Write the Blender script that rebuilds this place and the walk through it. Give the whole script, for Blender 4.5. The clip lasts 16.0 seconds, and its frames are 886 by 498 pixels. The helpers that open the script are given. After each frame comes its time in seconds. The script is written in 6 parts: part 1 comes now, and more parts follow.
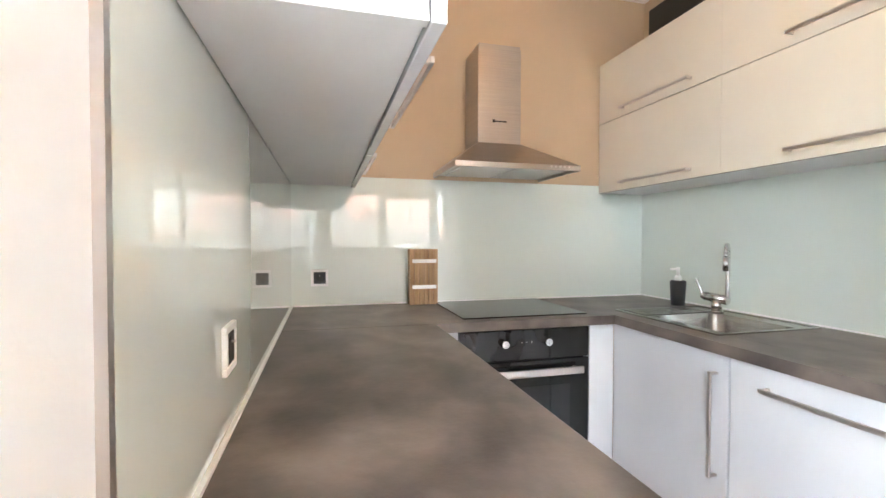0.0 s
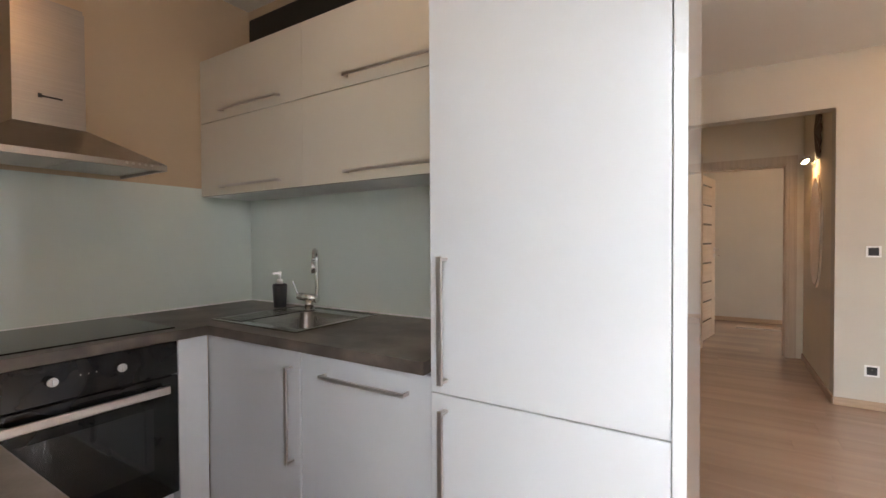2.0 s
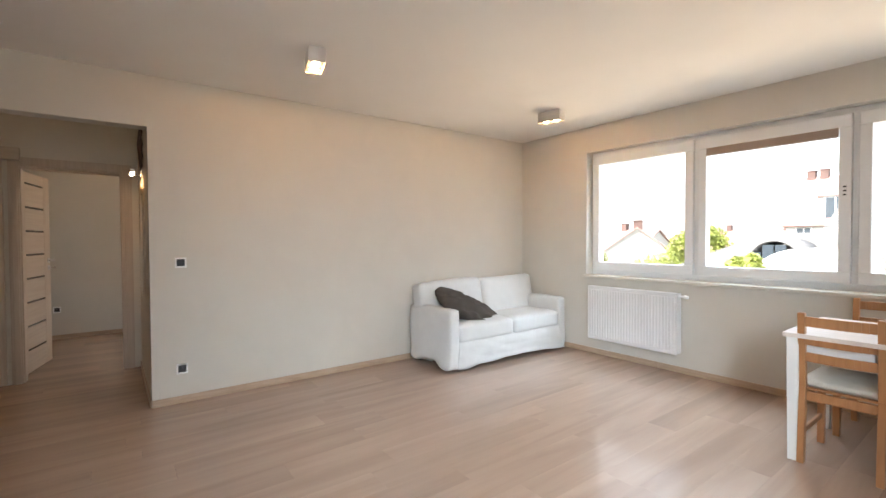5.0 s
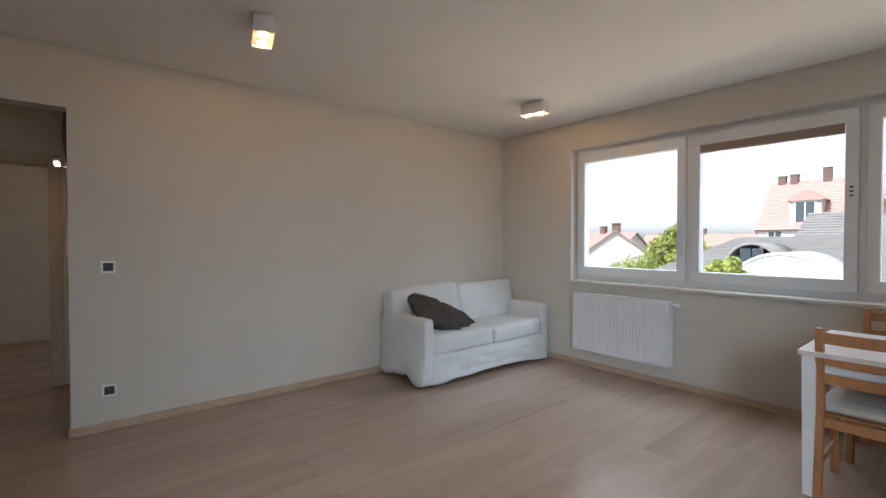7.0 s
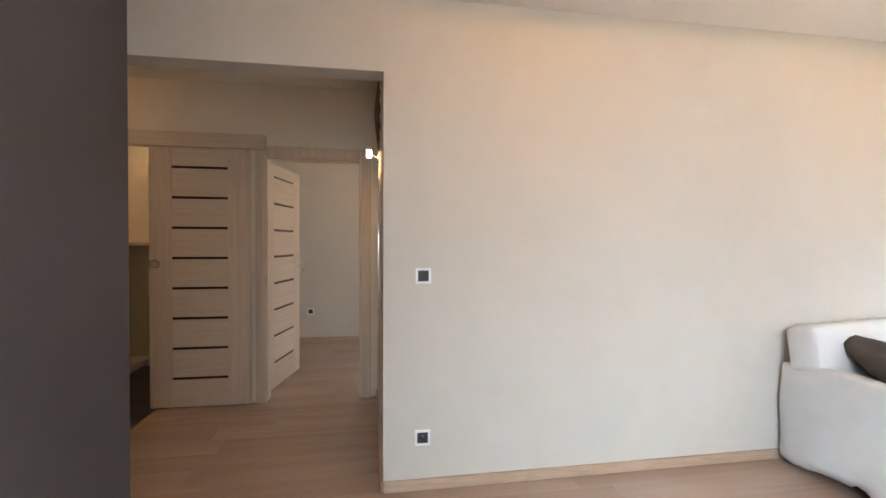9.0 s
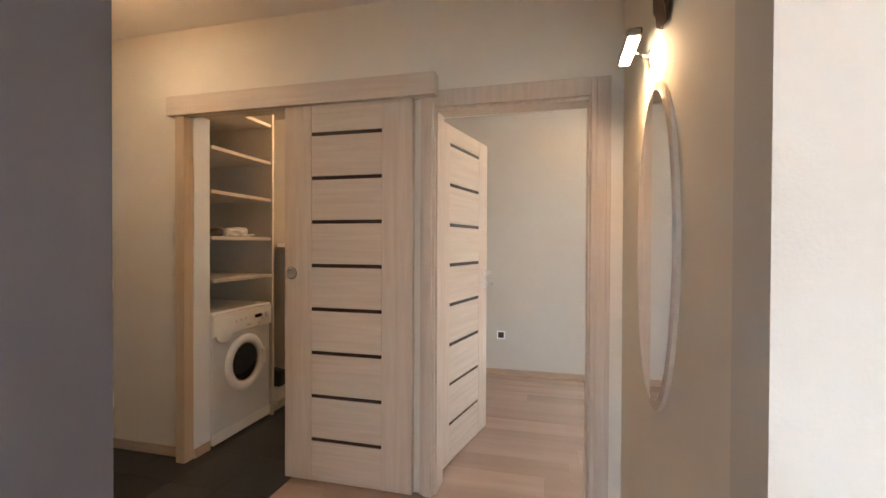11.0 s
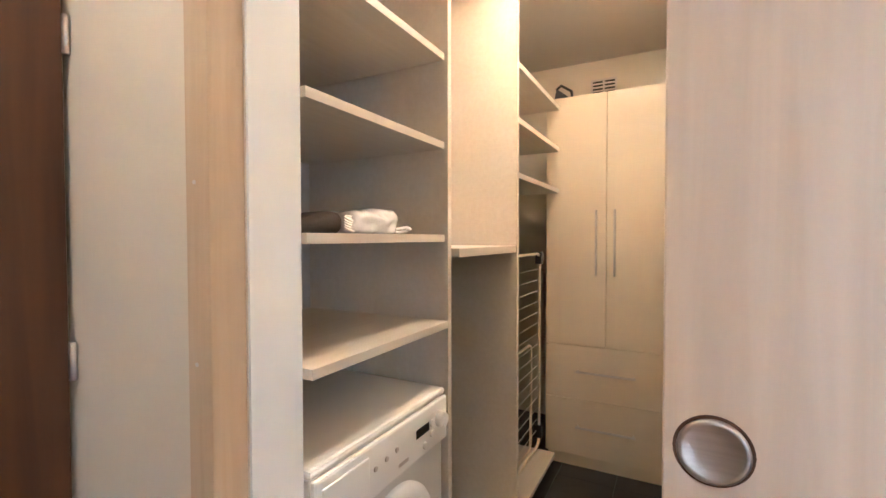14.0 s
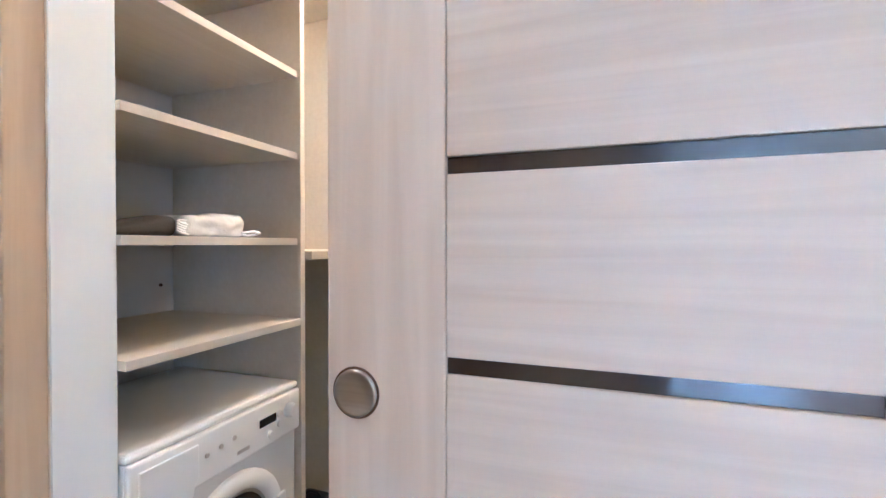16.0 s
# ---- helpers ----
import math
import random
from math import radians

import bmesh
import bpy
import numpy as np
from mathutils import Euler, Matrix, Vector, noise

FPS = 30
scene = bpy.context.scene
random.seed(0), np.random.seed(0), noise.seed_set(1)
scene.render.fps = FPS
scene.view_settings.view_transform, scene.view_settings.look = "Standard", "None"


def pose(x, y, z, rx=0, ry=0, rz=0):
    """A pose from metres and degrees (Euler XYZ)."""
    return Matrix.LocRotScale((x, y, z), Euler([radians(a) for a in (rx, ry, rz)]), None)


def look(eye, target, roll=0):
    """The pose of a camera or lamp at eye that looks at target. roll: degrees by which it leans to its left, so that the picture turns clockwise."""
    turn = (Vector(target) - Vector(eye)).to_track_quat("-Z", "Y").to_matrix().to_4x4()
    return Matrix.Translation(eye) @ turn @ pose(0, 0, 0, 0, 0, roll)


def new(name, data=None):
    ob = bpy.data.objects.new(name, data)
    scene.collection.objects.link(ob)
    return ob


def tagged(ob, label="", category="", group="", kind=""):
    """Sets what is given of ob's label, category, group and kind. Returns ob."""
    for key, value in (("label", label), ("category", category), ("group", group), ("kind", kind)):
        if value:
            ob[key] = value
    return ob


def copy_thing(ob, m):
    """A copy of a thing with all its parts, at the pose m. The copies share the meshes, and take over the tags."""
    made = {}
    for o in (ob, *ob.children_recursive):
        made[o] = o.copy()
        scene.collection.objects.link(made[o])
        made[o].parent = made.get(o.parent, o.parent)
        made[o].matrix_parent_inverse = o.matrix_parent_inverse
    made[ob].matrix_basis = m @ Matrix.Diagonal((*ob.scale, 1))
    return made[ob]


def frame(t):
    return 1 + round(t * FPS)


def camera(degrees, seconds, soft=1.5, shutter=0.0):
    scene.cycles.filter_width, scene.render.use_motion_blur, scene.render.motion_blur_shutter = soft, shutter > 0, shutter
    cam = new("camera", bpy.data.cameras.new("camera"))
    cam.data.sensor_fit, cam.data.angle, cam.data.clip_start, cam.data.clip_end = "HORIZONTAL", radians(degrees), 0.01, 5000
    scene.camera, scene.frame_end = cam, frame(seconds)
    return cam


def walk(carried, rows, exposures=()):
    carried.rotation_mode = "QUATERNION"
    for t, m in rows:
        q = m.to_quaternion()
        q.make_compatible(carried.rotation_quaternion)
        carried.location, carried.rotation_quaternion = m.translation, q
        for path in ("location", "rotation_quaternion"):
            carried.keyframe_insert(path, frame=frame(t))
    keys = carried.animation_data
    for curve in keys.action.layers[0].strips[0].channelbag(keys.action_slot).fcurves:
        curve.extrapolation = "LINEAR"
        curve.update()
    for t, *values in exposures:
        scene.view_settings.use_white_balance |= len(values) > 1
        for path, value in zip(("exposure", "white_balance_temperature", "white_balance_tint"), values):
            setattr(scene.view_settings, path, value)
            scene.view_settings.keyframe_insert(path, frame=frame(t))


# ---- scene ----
cam = camera(90.1, 16.0)
PATH = [
    (0, (-4.4, 0.845, 1.182), (-3.888, 2.778, 1.139), 0.1),
    (0.5, (-4.349, 0.833, 1.183), (-3.494, 2.64, 1.142), -0.2),
    (1, (-4.301, 0.81, 1.18), (-3.149, 2.445, 1.145), -0.1),
    (1.5, (-4.266, 0.75, 1.195), (-2.814, 2.125, 1.157), -0.2),
    (2, (-4.224, 0.698, 1.199), (-2.531, 1.763, 1.165), -0.3),
    (2.5, (-4.169, 0.622, 1.195), (-2.339, 1.43, 1.17), -0.6),
    (3, (-4.125, 0.562, 1.18), (-2.184, 1.044, 1.168), -1.1),
    (3.5, (-4.109, 0.512, 1.187), (-2.109, 0.508, 1.161), -0.6),
    (4, (-4.042, 0.479, 1.158), (-2.106, -0.025, 1.151), -0.4),
    (4.5, (-3.995, 0.393, 1.221), (-2.22, -0.528, 1.195), -0.15),
    (5, (-4.036, 0.229, 1.284), (-2.436, -0.97, 1.241), -0.3),
    (5.2, (-4.043, 0.191, 1.292), (-2.524, -1.108, 1.253), -0.3),
    (7.5, (-3.483, -0.08, 1.288), (-1.909, -1.313, 1.254), 0.4),
    (8, (-3.093, -0.067, 1.259), (-1.344, -1.038, 1.242), 0.3),
    (8.5, (-2.676, -0.033, 1.278), (-0.78, -0.67, 1.255), 0.2),
    (9, (-2.272, 0.071, 1.287), (-0.3, -0.258, 1.256), 0.2),
    (9.5, (-1.884, 0.165, 1.291), (0.114, 0.08, 1.256), 0.3),
    (9.7, (-1.724, 0.176, 1.286), (0.276, 0.199, 1.25), 0.3),
    (11.8, (-0.195, 0.577, 1.274), (1.693, 1.235, 1.229), 0.5),
    (12, (-0.088, 0.691, 1.284), (1.788, 1.382, 1.226), 0.6),
    (12.5, (0.158, 0.981, 1.29), (2.006, 1.742, 1.232), 0.7),
    (13, (0.459, 1.239, 1.302), (2.273, 2.079, 1.242), 0.7),
    (13.5, (0.701, 1.495, 1.297), (2.496, 2.375, 1.227), 0.0),
    (14, (0.924, 1.702, 1.308), (2.69, 2.639, 1.259), -0.1),
    (14.5, (1.087, 1.812, 1.336), (2.863, 2.73, 1.283), -0.0),
    (15, (1.124, 1.801, 1.331), (2.952, 2.611, 1.285), -0.2),
    (15.5, (1.009, 1.666, 1.322), (2.886, 2.356, 1.283), -0.0),
    (16, (0.908, 1.387, 1.299), (2.792, 2.056, 1.278), -0.0),
]
walk(cam, [(t, look(e, g, r)) for t, e, g, r in PATH],
     exposures=[(0.0, 3.35, 6350, 9), (0.5, 3.3, 6300, 10), (1.0, 2.8, 6500, 11), (1.5, 2.1, 6700, 13), (2.5, 1.8, 6850, 12), (3.5, 1.65, 6750, 10),
                (5.0, 1.5, 6250, 8), (7.3, 0.42, 5850, 8), (8.0, 0.85, 5850, 8), (8.5, 1.6, 6000, 9), (9.0, 2.0, 5900, 7), (9.7, 2.35, 5750, 6),
                (11.8, 3.2, 5250, 3), (12.5, 3.45, 4950, 1), (13.0, 3.7, 5200, 3), (13.5, 3.95, 4950, 2), (14.0, 4.05, 4500, 1), (14.5, 4.05, 4400, 1), (15.0, 4.15, 4250, 1),
                (15.5, 4.3, 3900, -1), (16.0, 4.15, 3900, 0)])

# ---- light ----
H = 2.54          # ceiling height
world = bpy.data.worlds.new("sky")
scene.world = world
world.use_nodes = True
wn = world.node_tree.nodes
sky = wn.new("ShaderNodeTexSky")
sky.sky_type = "NISHITA"
sky.sun_disc = False
sky.sun_elevation = radians(48)
sky.sun_rotation = radians(20)
sky.air_density = 1.0
sky.dust_density = 2.0
wn["Background"].inputs["Strength"].default_value = 0.15
haze = wn.new("ShaderNodeHueSaturation")      # thin bright haze over the sky
haze.inputs["Saturation"].default_value = 0.25
haze.inputs["Value"].default_value = 1.7
world.node_tree.links.new(sky.outputs["Color"], haze.inputs["Color"])
world.node_tree.links.new(haze.outputs["Color"], wn["Background"].inputs["Color"])


def lamp(name, kind, m, energy, colour, **sizes):
    data = bpy.data.lights.new(name, kind)
    data.energy = energy
    data.color = colour
    for key, value in sizes.items():
        if key == "radius":
            data.shadow_soft_size = value
        if key == "angle":
            data.angle = radians(value)
        if key == "size":
            data.shape, data.size, data.size_y = "RECTANGLE", value[0], value[1]
    ob = new(name, data)
    ob.matrix_world = m
    return ob


lamp("sun", "SUN", look((-2, 20, 24), (-6, 0, 0)), 5.0, (1.0, 0.95, 0.88), angle=0.6)
WARM = (1.0, 0.49, 0.16)
# daylight that enters by the window openings
lamp("sky_light_window", "AREA", look((-2.7, -5.4, 3.6), (-2.6, -2.6, 0.6)), 118, (0.72, 0.87, 1.0), size=(3.6, 1.6))
lamp("sky_light_bedroom", "AREA", look((2.7, -3.7, 3.4), (2.7, -1.2, 0.4)), 250, (1.0, 0.97, 0.90), size=(1.8, 1.2))
lamp("sky_light_balcony", "AREA", look((-5.6, 0.1, 2.5), (-3.2, 0.5, 0.5)), 14, (0.76, 0.90, 1.0), size=(2.2, 1.2))
lamp("sky_light_balcony_north", "AREA", look((-6.5, 1.95, 2.6), (0.0, -1.6, 0.7)), 190, (0.80, 0.91, 1.0), size=(2.0, 1.4))
# added fill lamp below the sill line, standing in for sunlight off the roofs
lamp("roof_bounce_fill", "AREA", look((-2.7, -8.0, -0.7), (-2.4, -3.0, 2.0)), 85, (1.0, 0.74, 0.48), size=(5.0, 1.5))


# ---- materials ----
def material(name, colour, rough=0.5, metal=0.0, grain=0.0, scale=(8, 8, 8), second=None, bump=0.0, bump_scale=60.0,
             coat=0.0, random_tint=0.0, blotch=0.0, blotch_scale=1.5, spec=0.5):
    """Principled paint, wood, metal: a base colour mixed with a second one by stretched noise, large blotches, fine relief."""
    m = bpy.data.materials.new(name)
    m.use_nodes = True
    n, l = m.node_tree.nodes, m.node_tree.links
    b = n["Principled BSDF"]
    b.inputs["Roughness"].default_value = rough
    b.inputs["Metallic"].default_value = metal
    b.inputs["Coat Weight"].default_value = coat
    b.inputs["Coat Roughness"].default_value = 0.05
    b.inputs["Specular IOR Level"].default_value = spec
    co = n.new("ShaderNodeTexCoord")
    mp = n.new("ShaderNodeMapping")
    mp.inputs["Scale"].default_value = scale
    l.new(co.outputs["Object"], mp.inputs["Vector"])
    info = n.new("ShaderNodeObjectInfo")
    if random_tint:
        shift = n.new("ShaderNodeVectorMath")
        shift.operation = "MULTIPLY_ADD"
        comb = n.new("ShaderNodeCombineXYZ")
        for k in range(3):
            l.new(info.outputs["Random"], comb.inputs[k])
        shift.inputs[1].default_value = (37.0, 53.0, 91.0)
        l.new(comb.outputs[0], shift.inputs[0])
        l.new(mp.outputs[0], shift.inputs[2])
        vec = shift.outputs[0]
    else:
        vec = mp.outputs[0]
    noise_a = n.new("ShaderNodeTexNoise")
    noise_a.inputs["Scale"].default_value = 1.0
    noise_a.inputs["Detail"].default_value = 6.0
    noise_a.inputs["Distortion"].default_value = 0.6
    l.new(vec, noise_a.inputs["Vector"])
    ramp = n.new("ShaderNodeMapRange")
    ramp.inputs["From Min"].default_value = 0.3
    ramp.inputs["From Max"].default_value = 0.7
    l.new(noise_a.outputs["Fac"], ramp.inputs["Value"])
    mix = n.new("ShaderNodeMix")
    mix.data_type = "RGBA"
    base = (*colour, 1)
    other = (*(second or tuple(c * (1 - grain) for c in colour)), 1)
    mix.inputs["A"].default_value = base
    mix.inputs["B"].default_value = other
    l.new(ramp.outputs[0], mix.inputs["Factor"])
    out = mix.outputs["Result"]
    if blotch:
        nb = n.new("ShaderNodeTexNoise")
        nb.inputs["Scale"].default_value = blotch_scale
        nb.inputs["Detail"].default_value = 3.0
        l.new(co.outputs["Object"], nb.inputs["Vector"])
        rb = n.new("ShaderNodeMapRange")
        rb.inputs["From Min"].default_value = 0.35
        rb.inputs["From Max"].default_value = 0.65
        rb.inputs["To Min"].default_value = 1.0 - blotch
        rb.inputs["To Max"].default_value = 1.0 + blotch * 0.5
        l.new(nb.outputs["Fac"], rb.inputs["Value"])
        hv = n.new("ShaderNodeHueSaturation")
        l.new(rb.outputs[0], hv.inputs["Value"])
        l.new(out, hv.inputs["Color"])
        out = hv.outputs["Color"]
    if random_tint:
        rr = n.new("ShaderNodeMapRange")
        rr.inputs["To Min"].default_value = 1.0 - random_tint
        rr.inputs["To Max"].default_value = 1.0 + random_tint
        l.new(info.outputs["Random"], rr.inputs["Value"])
        hr = n.new("ShaderNodeHueSaturation")
        l.new(rr.outputs[0], hr.inputs["Value"])
        l.new(out, hr.inputs["Color"])
        out = hr.outputs["Color"]
    l.new(out, b.inputs["Base Color"])
    if bump:
        nz = n.new("ShaderNodeTexNoise")
        nz.inputs["Scale"].default_value = bump_scale
        nz.inputs["Detail"].default_value = 4.0
        l.new(co.outputs["Object"], nz.inputs["Vector"])
        bp = n.new("ShaderNodeBump")
        bp.inputs["Strength"].default_value = bump
        bp.inputs["Distance"].default_value = 0.004
        l.new(nz.outputs["Fac"], bp.inputs["Height"])
        l.new(bp.outputs[0], b.inputs["Normal"])
    return m


def glowing(name, colour, strength):
    m = bpy.data.materials.new(name)
    m.use_nodes = True
    b = m.node_tree.nodes["Principled BSDF"]
    b.inputs["Base Color"].default_value = (*colour, 1)
    b.inputs["Emission Color"].default_value = (*colour, 1)
    b.inputs["Emission Strength"].default_value = strength
    return m


def clear_glass(name, colour=(1, 1, 1), rough=0.0):
    m = bpy.data.materials.new(name)
    m.use_nodes = True
    b = m.node_tree.nodes["Principled BSDF"]
    b.inputs["Base Color"].default_value = (*colour, 1)
    b.inputs["Roughness"].default_value = rough
    b.inputs["Transmission Weight"].default_value = 1.0
    b.inputs["IOR"].default_value = 1.45
    return m


WALL = material("cream_wall_paint", (0.60, 0.565, 0.505), 0.85, grain=0.04, scale=(3, 3, 3), bump=0.12, bump_scale=140)
HALLWALL = material("cream_hall_paint", (0.72, 0.655, 0.55), 0.8, grain=0.05, scale=(3, 3, 3), bump=0.12, bump_scale=140)
BEIGE = material("beige_kitchen_paint", (0.62, 0.47, 0.32), 0.8, grain=0.04, scale=(3, 3, 3), bump=0.12, bump_scale=140)
GREY = material("dark_grey_paint", (0.088, 0.086, 0.098), 0.7, grain=0.1, scale=(3, 3, 3), bump=0.1, bump_scale=140)
CEIL = material("ceiling_paint", (0.80, 0.76, 0.71), 0.9, grain=0.03, scale=(2, 2, 2), bump=0.1, bump_scale=120)
WHITEWALL = material("white_paint", (0.78, 0.80, 0.81), 0.7, grain=0.04, scale=(3, 3, 3), bump=0.08, bump_scale=120)
PLANK = material("oak_laminate", (0.42, 0.305, 0.235), 0.23, grain=0.1, second=(0.335, 0.238, 0.182), scale=(8, 0.7, 8),
                 bump=0.05, bump_scale=90, random_tint=0.09, coat=0.35)
SKIRT = material("oak_skirting", (0.50, 0.36, 0.25), 0.5, second=(0.40, 0.28, 0.19), scale=(6, 6, 60))
TILE = material("dark_floor_tile", (0.030, 0.028, 0.028), 0.35, grain=0.4, scale=(9, 9, 9), random_tint=0.15, bump=0.1, bump_scale=40)
GROUT = material("tile_grout", (0.07, 0.065, 0.06), 0.9, grain=0.2)
UNDERLAY = material("floor_joint_dark", (0.20, 0.145, 0.11), 0.8, grain=0.2)
GLOSSWHITE = material("gloss_white_lacquer", (0.74, 0.75, 0.785), 0.13, grain=0.015, coat=0.5, bump=0.015, bump_scale=25)
CREAMGLOSS = material("gloss_cream_lacquer", (0.77, 0.715, 0.62), 0.15, grain=0.015, coat=0.4, bump=0.015, bump_scale=25)
CARCASS = material("white_melamine", (0.74, 0.74, 0.74), 0.5, grain=0.03)
STONE = material("grey_stone_worktop", (0.215, 0.175, 0.152), 0.38, second=(0.075, 0.060, 0.053), scale=(5.0, 3.2, 5.0), blotch=0.4,
                 blotch_scale=6.0, bump=0.12, bump_scale=90)
BACKGLASS = material("pale_green_back_painted_glass", (0.74, 0.80, 0.745), 0.012, grain=0.015, coat=1.0, spec=0.6)
STEEL = material("brushed_steel", (0.50, 0.445, 0.40), 0.30, 1.0, grain=0.12, scale=(4, 4, 260), bump=0.03, bump_scale=200)
SINKSTEEL = material("worn_sink_steel", (0.40, 0.385, 0.37), 0.25, 1.0, grain=0.15, scale=(4, 200, 4), bump=0.04, bump_scale=160)
CHROME = material("chrome", (0.72, 0.72, 0.72), 0.12, 1.0, grain=0.04)
ALU = material("satin_aluminium", (0.66, 0.62, 0.60), 0.34, 1.0, grain=0.06)
BLACKGLASS = material("black_glass", (0.010, 0.010, 0.011), 0.06, grain=0.1, spec=0.35)
BLACK = material("black_plastic", (0.018, 0.018, 0.020), 0.4, grain=0.2)
DARKPLASTIC = material("anthracite_plastic", (0.030, 0.032, 0.038), 0.45, grain=0.2)
WHITEPLASTIC = material("white_plastic", (0.89, 0.89, 0.88), 0.3, grain=0.02)
PVC = material("white_pvc", (0.78, 0.79, 0.80), 0.28, grain=0.02)
ENAMEL = material("white_enamel", (0.75, 0.75, 0.75), 0.3, grain=0.03)
DOORWOOD = material("light_oak_veneer", (0.615, 0.51, 0.408), 0.5, second=(0.535, 0.43, 0.33), scale=(40, 40, 2.5), bump=0.1, bump_scale=120)
DOORPANEL = material("light_oak_cross_veneer", (0.615, 0.515, 0.412), 0.5, second=(0.53, 0.43, 0.335), scale=(2.2, 2.2, 48), bump=0.1,
                     bump_scale=120, random_tint=0.03)
STRIPGLASS = material("brown_strip_glass", (0.045, 0.030, 0.024), 0.15, grain=0.2, coat=0.6)
BROWNDOOR = material("dark_walnut_veneer", (0.085, 0.033, 0.012), 0.42, second=(0.045, 0.017, 0.008), scale=(18, 18, 1.2), bump=0.06, bump_scale=60)
CASING = material("honey_casing_veneer", (0.58, 0.445, 0.30), 0.45, second=(0.51, 0.375, 0.24), scale=(40, 40, 2.5), bump=0.08, bump_scale=120)
SHELF = material("pale_melamine_shelf", (0.64, 0.585, 0.51), 0.5, second=(0.60, 0.54, 0.46), scale=(4, 60, 60))
SHELFBACK = material("pale_grey_backboard", (0.60, 0.58, 0.56), 0.6, grain=0.04)
CREAMUNIT = material("cream_melamine", (0.70, 0.60, 0.46), 0.42, grain=0.04, scale=(3, 3, 3))
FABRIC = material("white_cotton_cover", (0.66, 0.66, 0.655), 0.9, grain=0.06, scale=(7, 7, 7), bump=0.3, bump_scale=260)
PILLOW = material("dark_brown_cushion", (0.060, 0.048, 0.040), 0.85, grain=0.3, scale=(9, 9, 9), bump=0.3, bump_scale=220)
PINE = material("honey_pine", (0.42, 0.195, 0.075), 0.42, second=(0.31, 0.135, 0.050), scale=(22, 22, 3), bump=0.05, bump_scale=80)
CUSHION = material("beige_seat_cushion", (0.52, 0.49, 0.43), 0.9, grain=0.1, bump=0.3, bump_scale=200)
TABLETOP = material("pale_table_top", (0.68, 0.60, 0.54), 0.3, second=(0.62, 0.53, 0.47), scale=(2, 30, 30))
WHITEWOOD = material("white_painted_wood", (0.74, 0.73, 0.71), 0.45, grain=0.04)
BOARDWOOD = material("striped_beech", (0.52, 0.34, 0.18), 0.5, second=(0.36, 0.21, 0.10), scale=(70, 6, 1.2))
SILL = material("pale_stone_sill", (0.66, 0.62, 0.55), 0.35, grain=0.12, scale=(14, 14, 14))
GLASS = clear_glass("window_glass")
DOORGLASS = material("dark_door_glass", (0.014, 0.017, 0.021), 0.05, grain=0.2, coat=0.4)
FILM = material("creased_bag_film", (0.80, 0.80, 0.82), 0.22, grain=0.12, scale=(30, 30, 30), bump=0.5, bump_scale=70, coat=0.5)
MIRROR = material("mirror_silver", (0.86, 0.86, 0.86), 0.02, 1.0, grain=0.0)
BLIND = material("brown_roller_blind", (0.32, 0.24, 0.19), 0.8, grain=0.1, scale=(2, 2, 60))
BULB = glowing("lit_bulb", (1.0, 0.78, 0.50), 9.0)
LAMPBODY = material("beige_white_lamp_body", (0.62, 0.57, 0.52), 0.4, 0.0, grain=0.05)


# ---- building helpers ----
def mesh_from(name, bm, mat, smooth=False):
    me = bpy.data.meshes.new(name)
    bm.normal_update()
    bm.to_mesh(me)
    bm.free()
    for m in (mat if isinstance(mat, (list, tuple)) else [mat]):
        me.materials.append(m)
    if smooth:
        for p in me.polygons:
            p.use_smooth = True
    return me


def add_box(bm, lo, hi, m=None, bevel=0.0, index=0):
    """A box from corner to corner, with rounded edges if asked, into a bmesh."""
    r = bmesh.ops.create_cube(bm, size=1.0)
    c = [(a + b) / 2 for a, b in zip(lo, hi)]
    s = [max(abs(b - a), 0.0005) for a, b in zip(lo, hi)]
    bmesh.ops.transform(bm, verts=r["verts"], matrix=(m or Matrix()) @ Matrix.Translation(c) @ Matrix.Diagonal((*s, 1)))
    faces = list({f for v in r["verts"] for f in v.link_faces})
    for f in faces:
        f.material_index = index
    if bevel:
        edges = list({e for v in r["verts"] for e in v.link_edges})
        bmesh.ops.bevel(bm, geom=edges, offset=min(bevel, min(s) * 0.45), segments=2, profile=0.5, affect="EDGES", material=index)


def add_tube(bm, p, q, r0, r1=None, n=16, index=0):
    """A round bar from p to q."""
    p, q = Vector(p), Vector(q)
    d = q - p
    m = Matrix.Translation((p + q) / 2) @ d.to_track_quat("Z", "Y").to_matrix().to_4x4()
    r = bmesh.ops.create_cone(bm, cap_ends=True, segments=n, radius1=r0, radius2=r0 if r1 is None else r1, depth=d.length)
    bmesh.ops.transform(bm, verts=r["verts"], matrix=m)
    for f in {f for v in r["verts"] for f in v.link_faces}:
        f.material_index = index
        f.smooth = len(f.verts) == 4


def lathe(parent, name, m, profile, mat, n=48, caps=False):
    """A turned shape: radius and height pairs about the z axis of m."""
    bm = bmesh.new()
    rings = [[bm.verts.new(m @ Vector((r * math.cos(2 * math.pi * i / n), r * math.sin(2 * math.pi * i / n), z))) for i in range(n)] for r, z in profile]
    for a, b in zip(rings, rings[1:]):
        for i in range(n):
            bm.faces.new((a[i], a[(i + 1) % n], b[(i + 1) % n], b[i])).smooth = True
    if caps:
        bm.faces.new(rings[-1])
    bmesh.ops.recalc_face_normals(bm, faces=bm.faces[:])
    ob = new(name, mesh_from(name, bm, mat))
    ob.parent = parent
    return ob


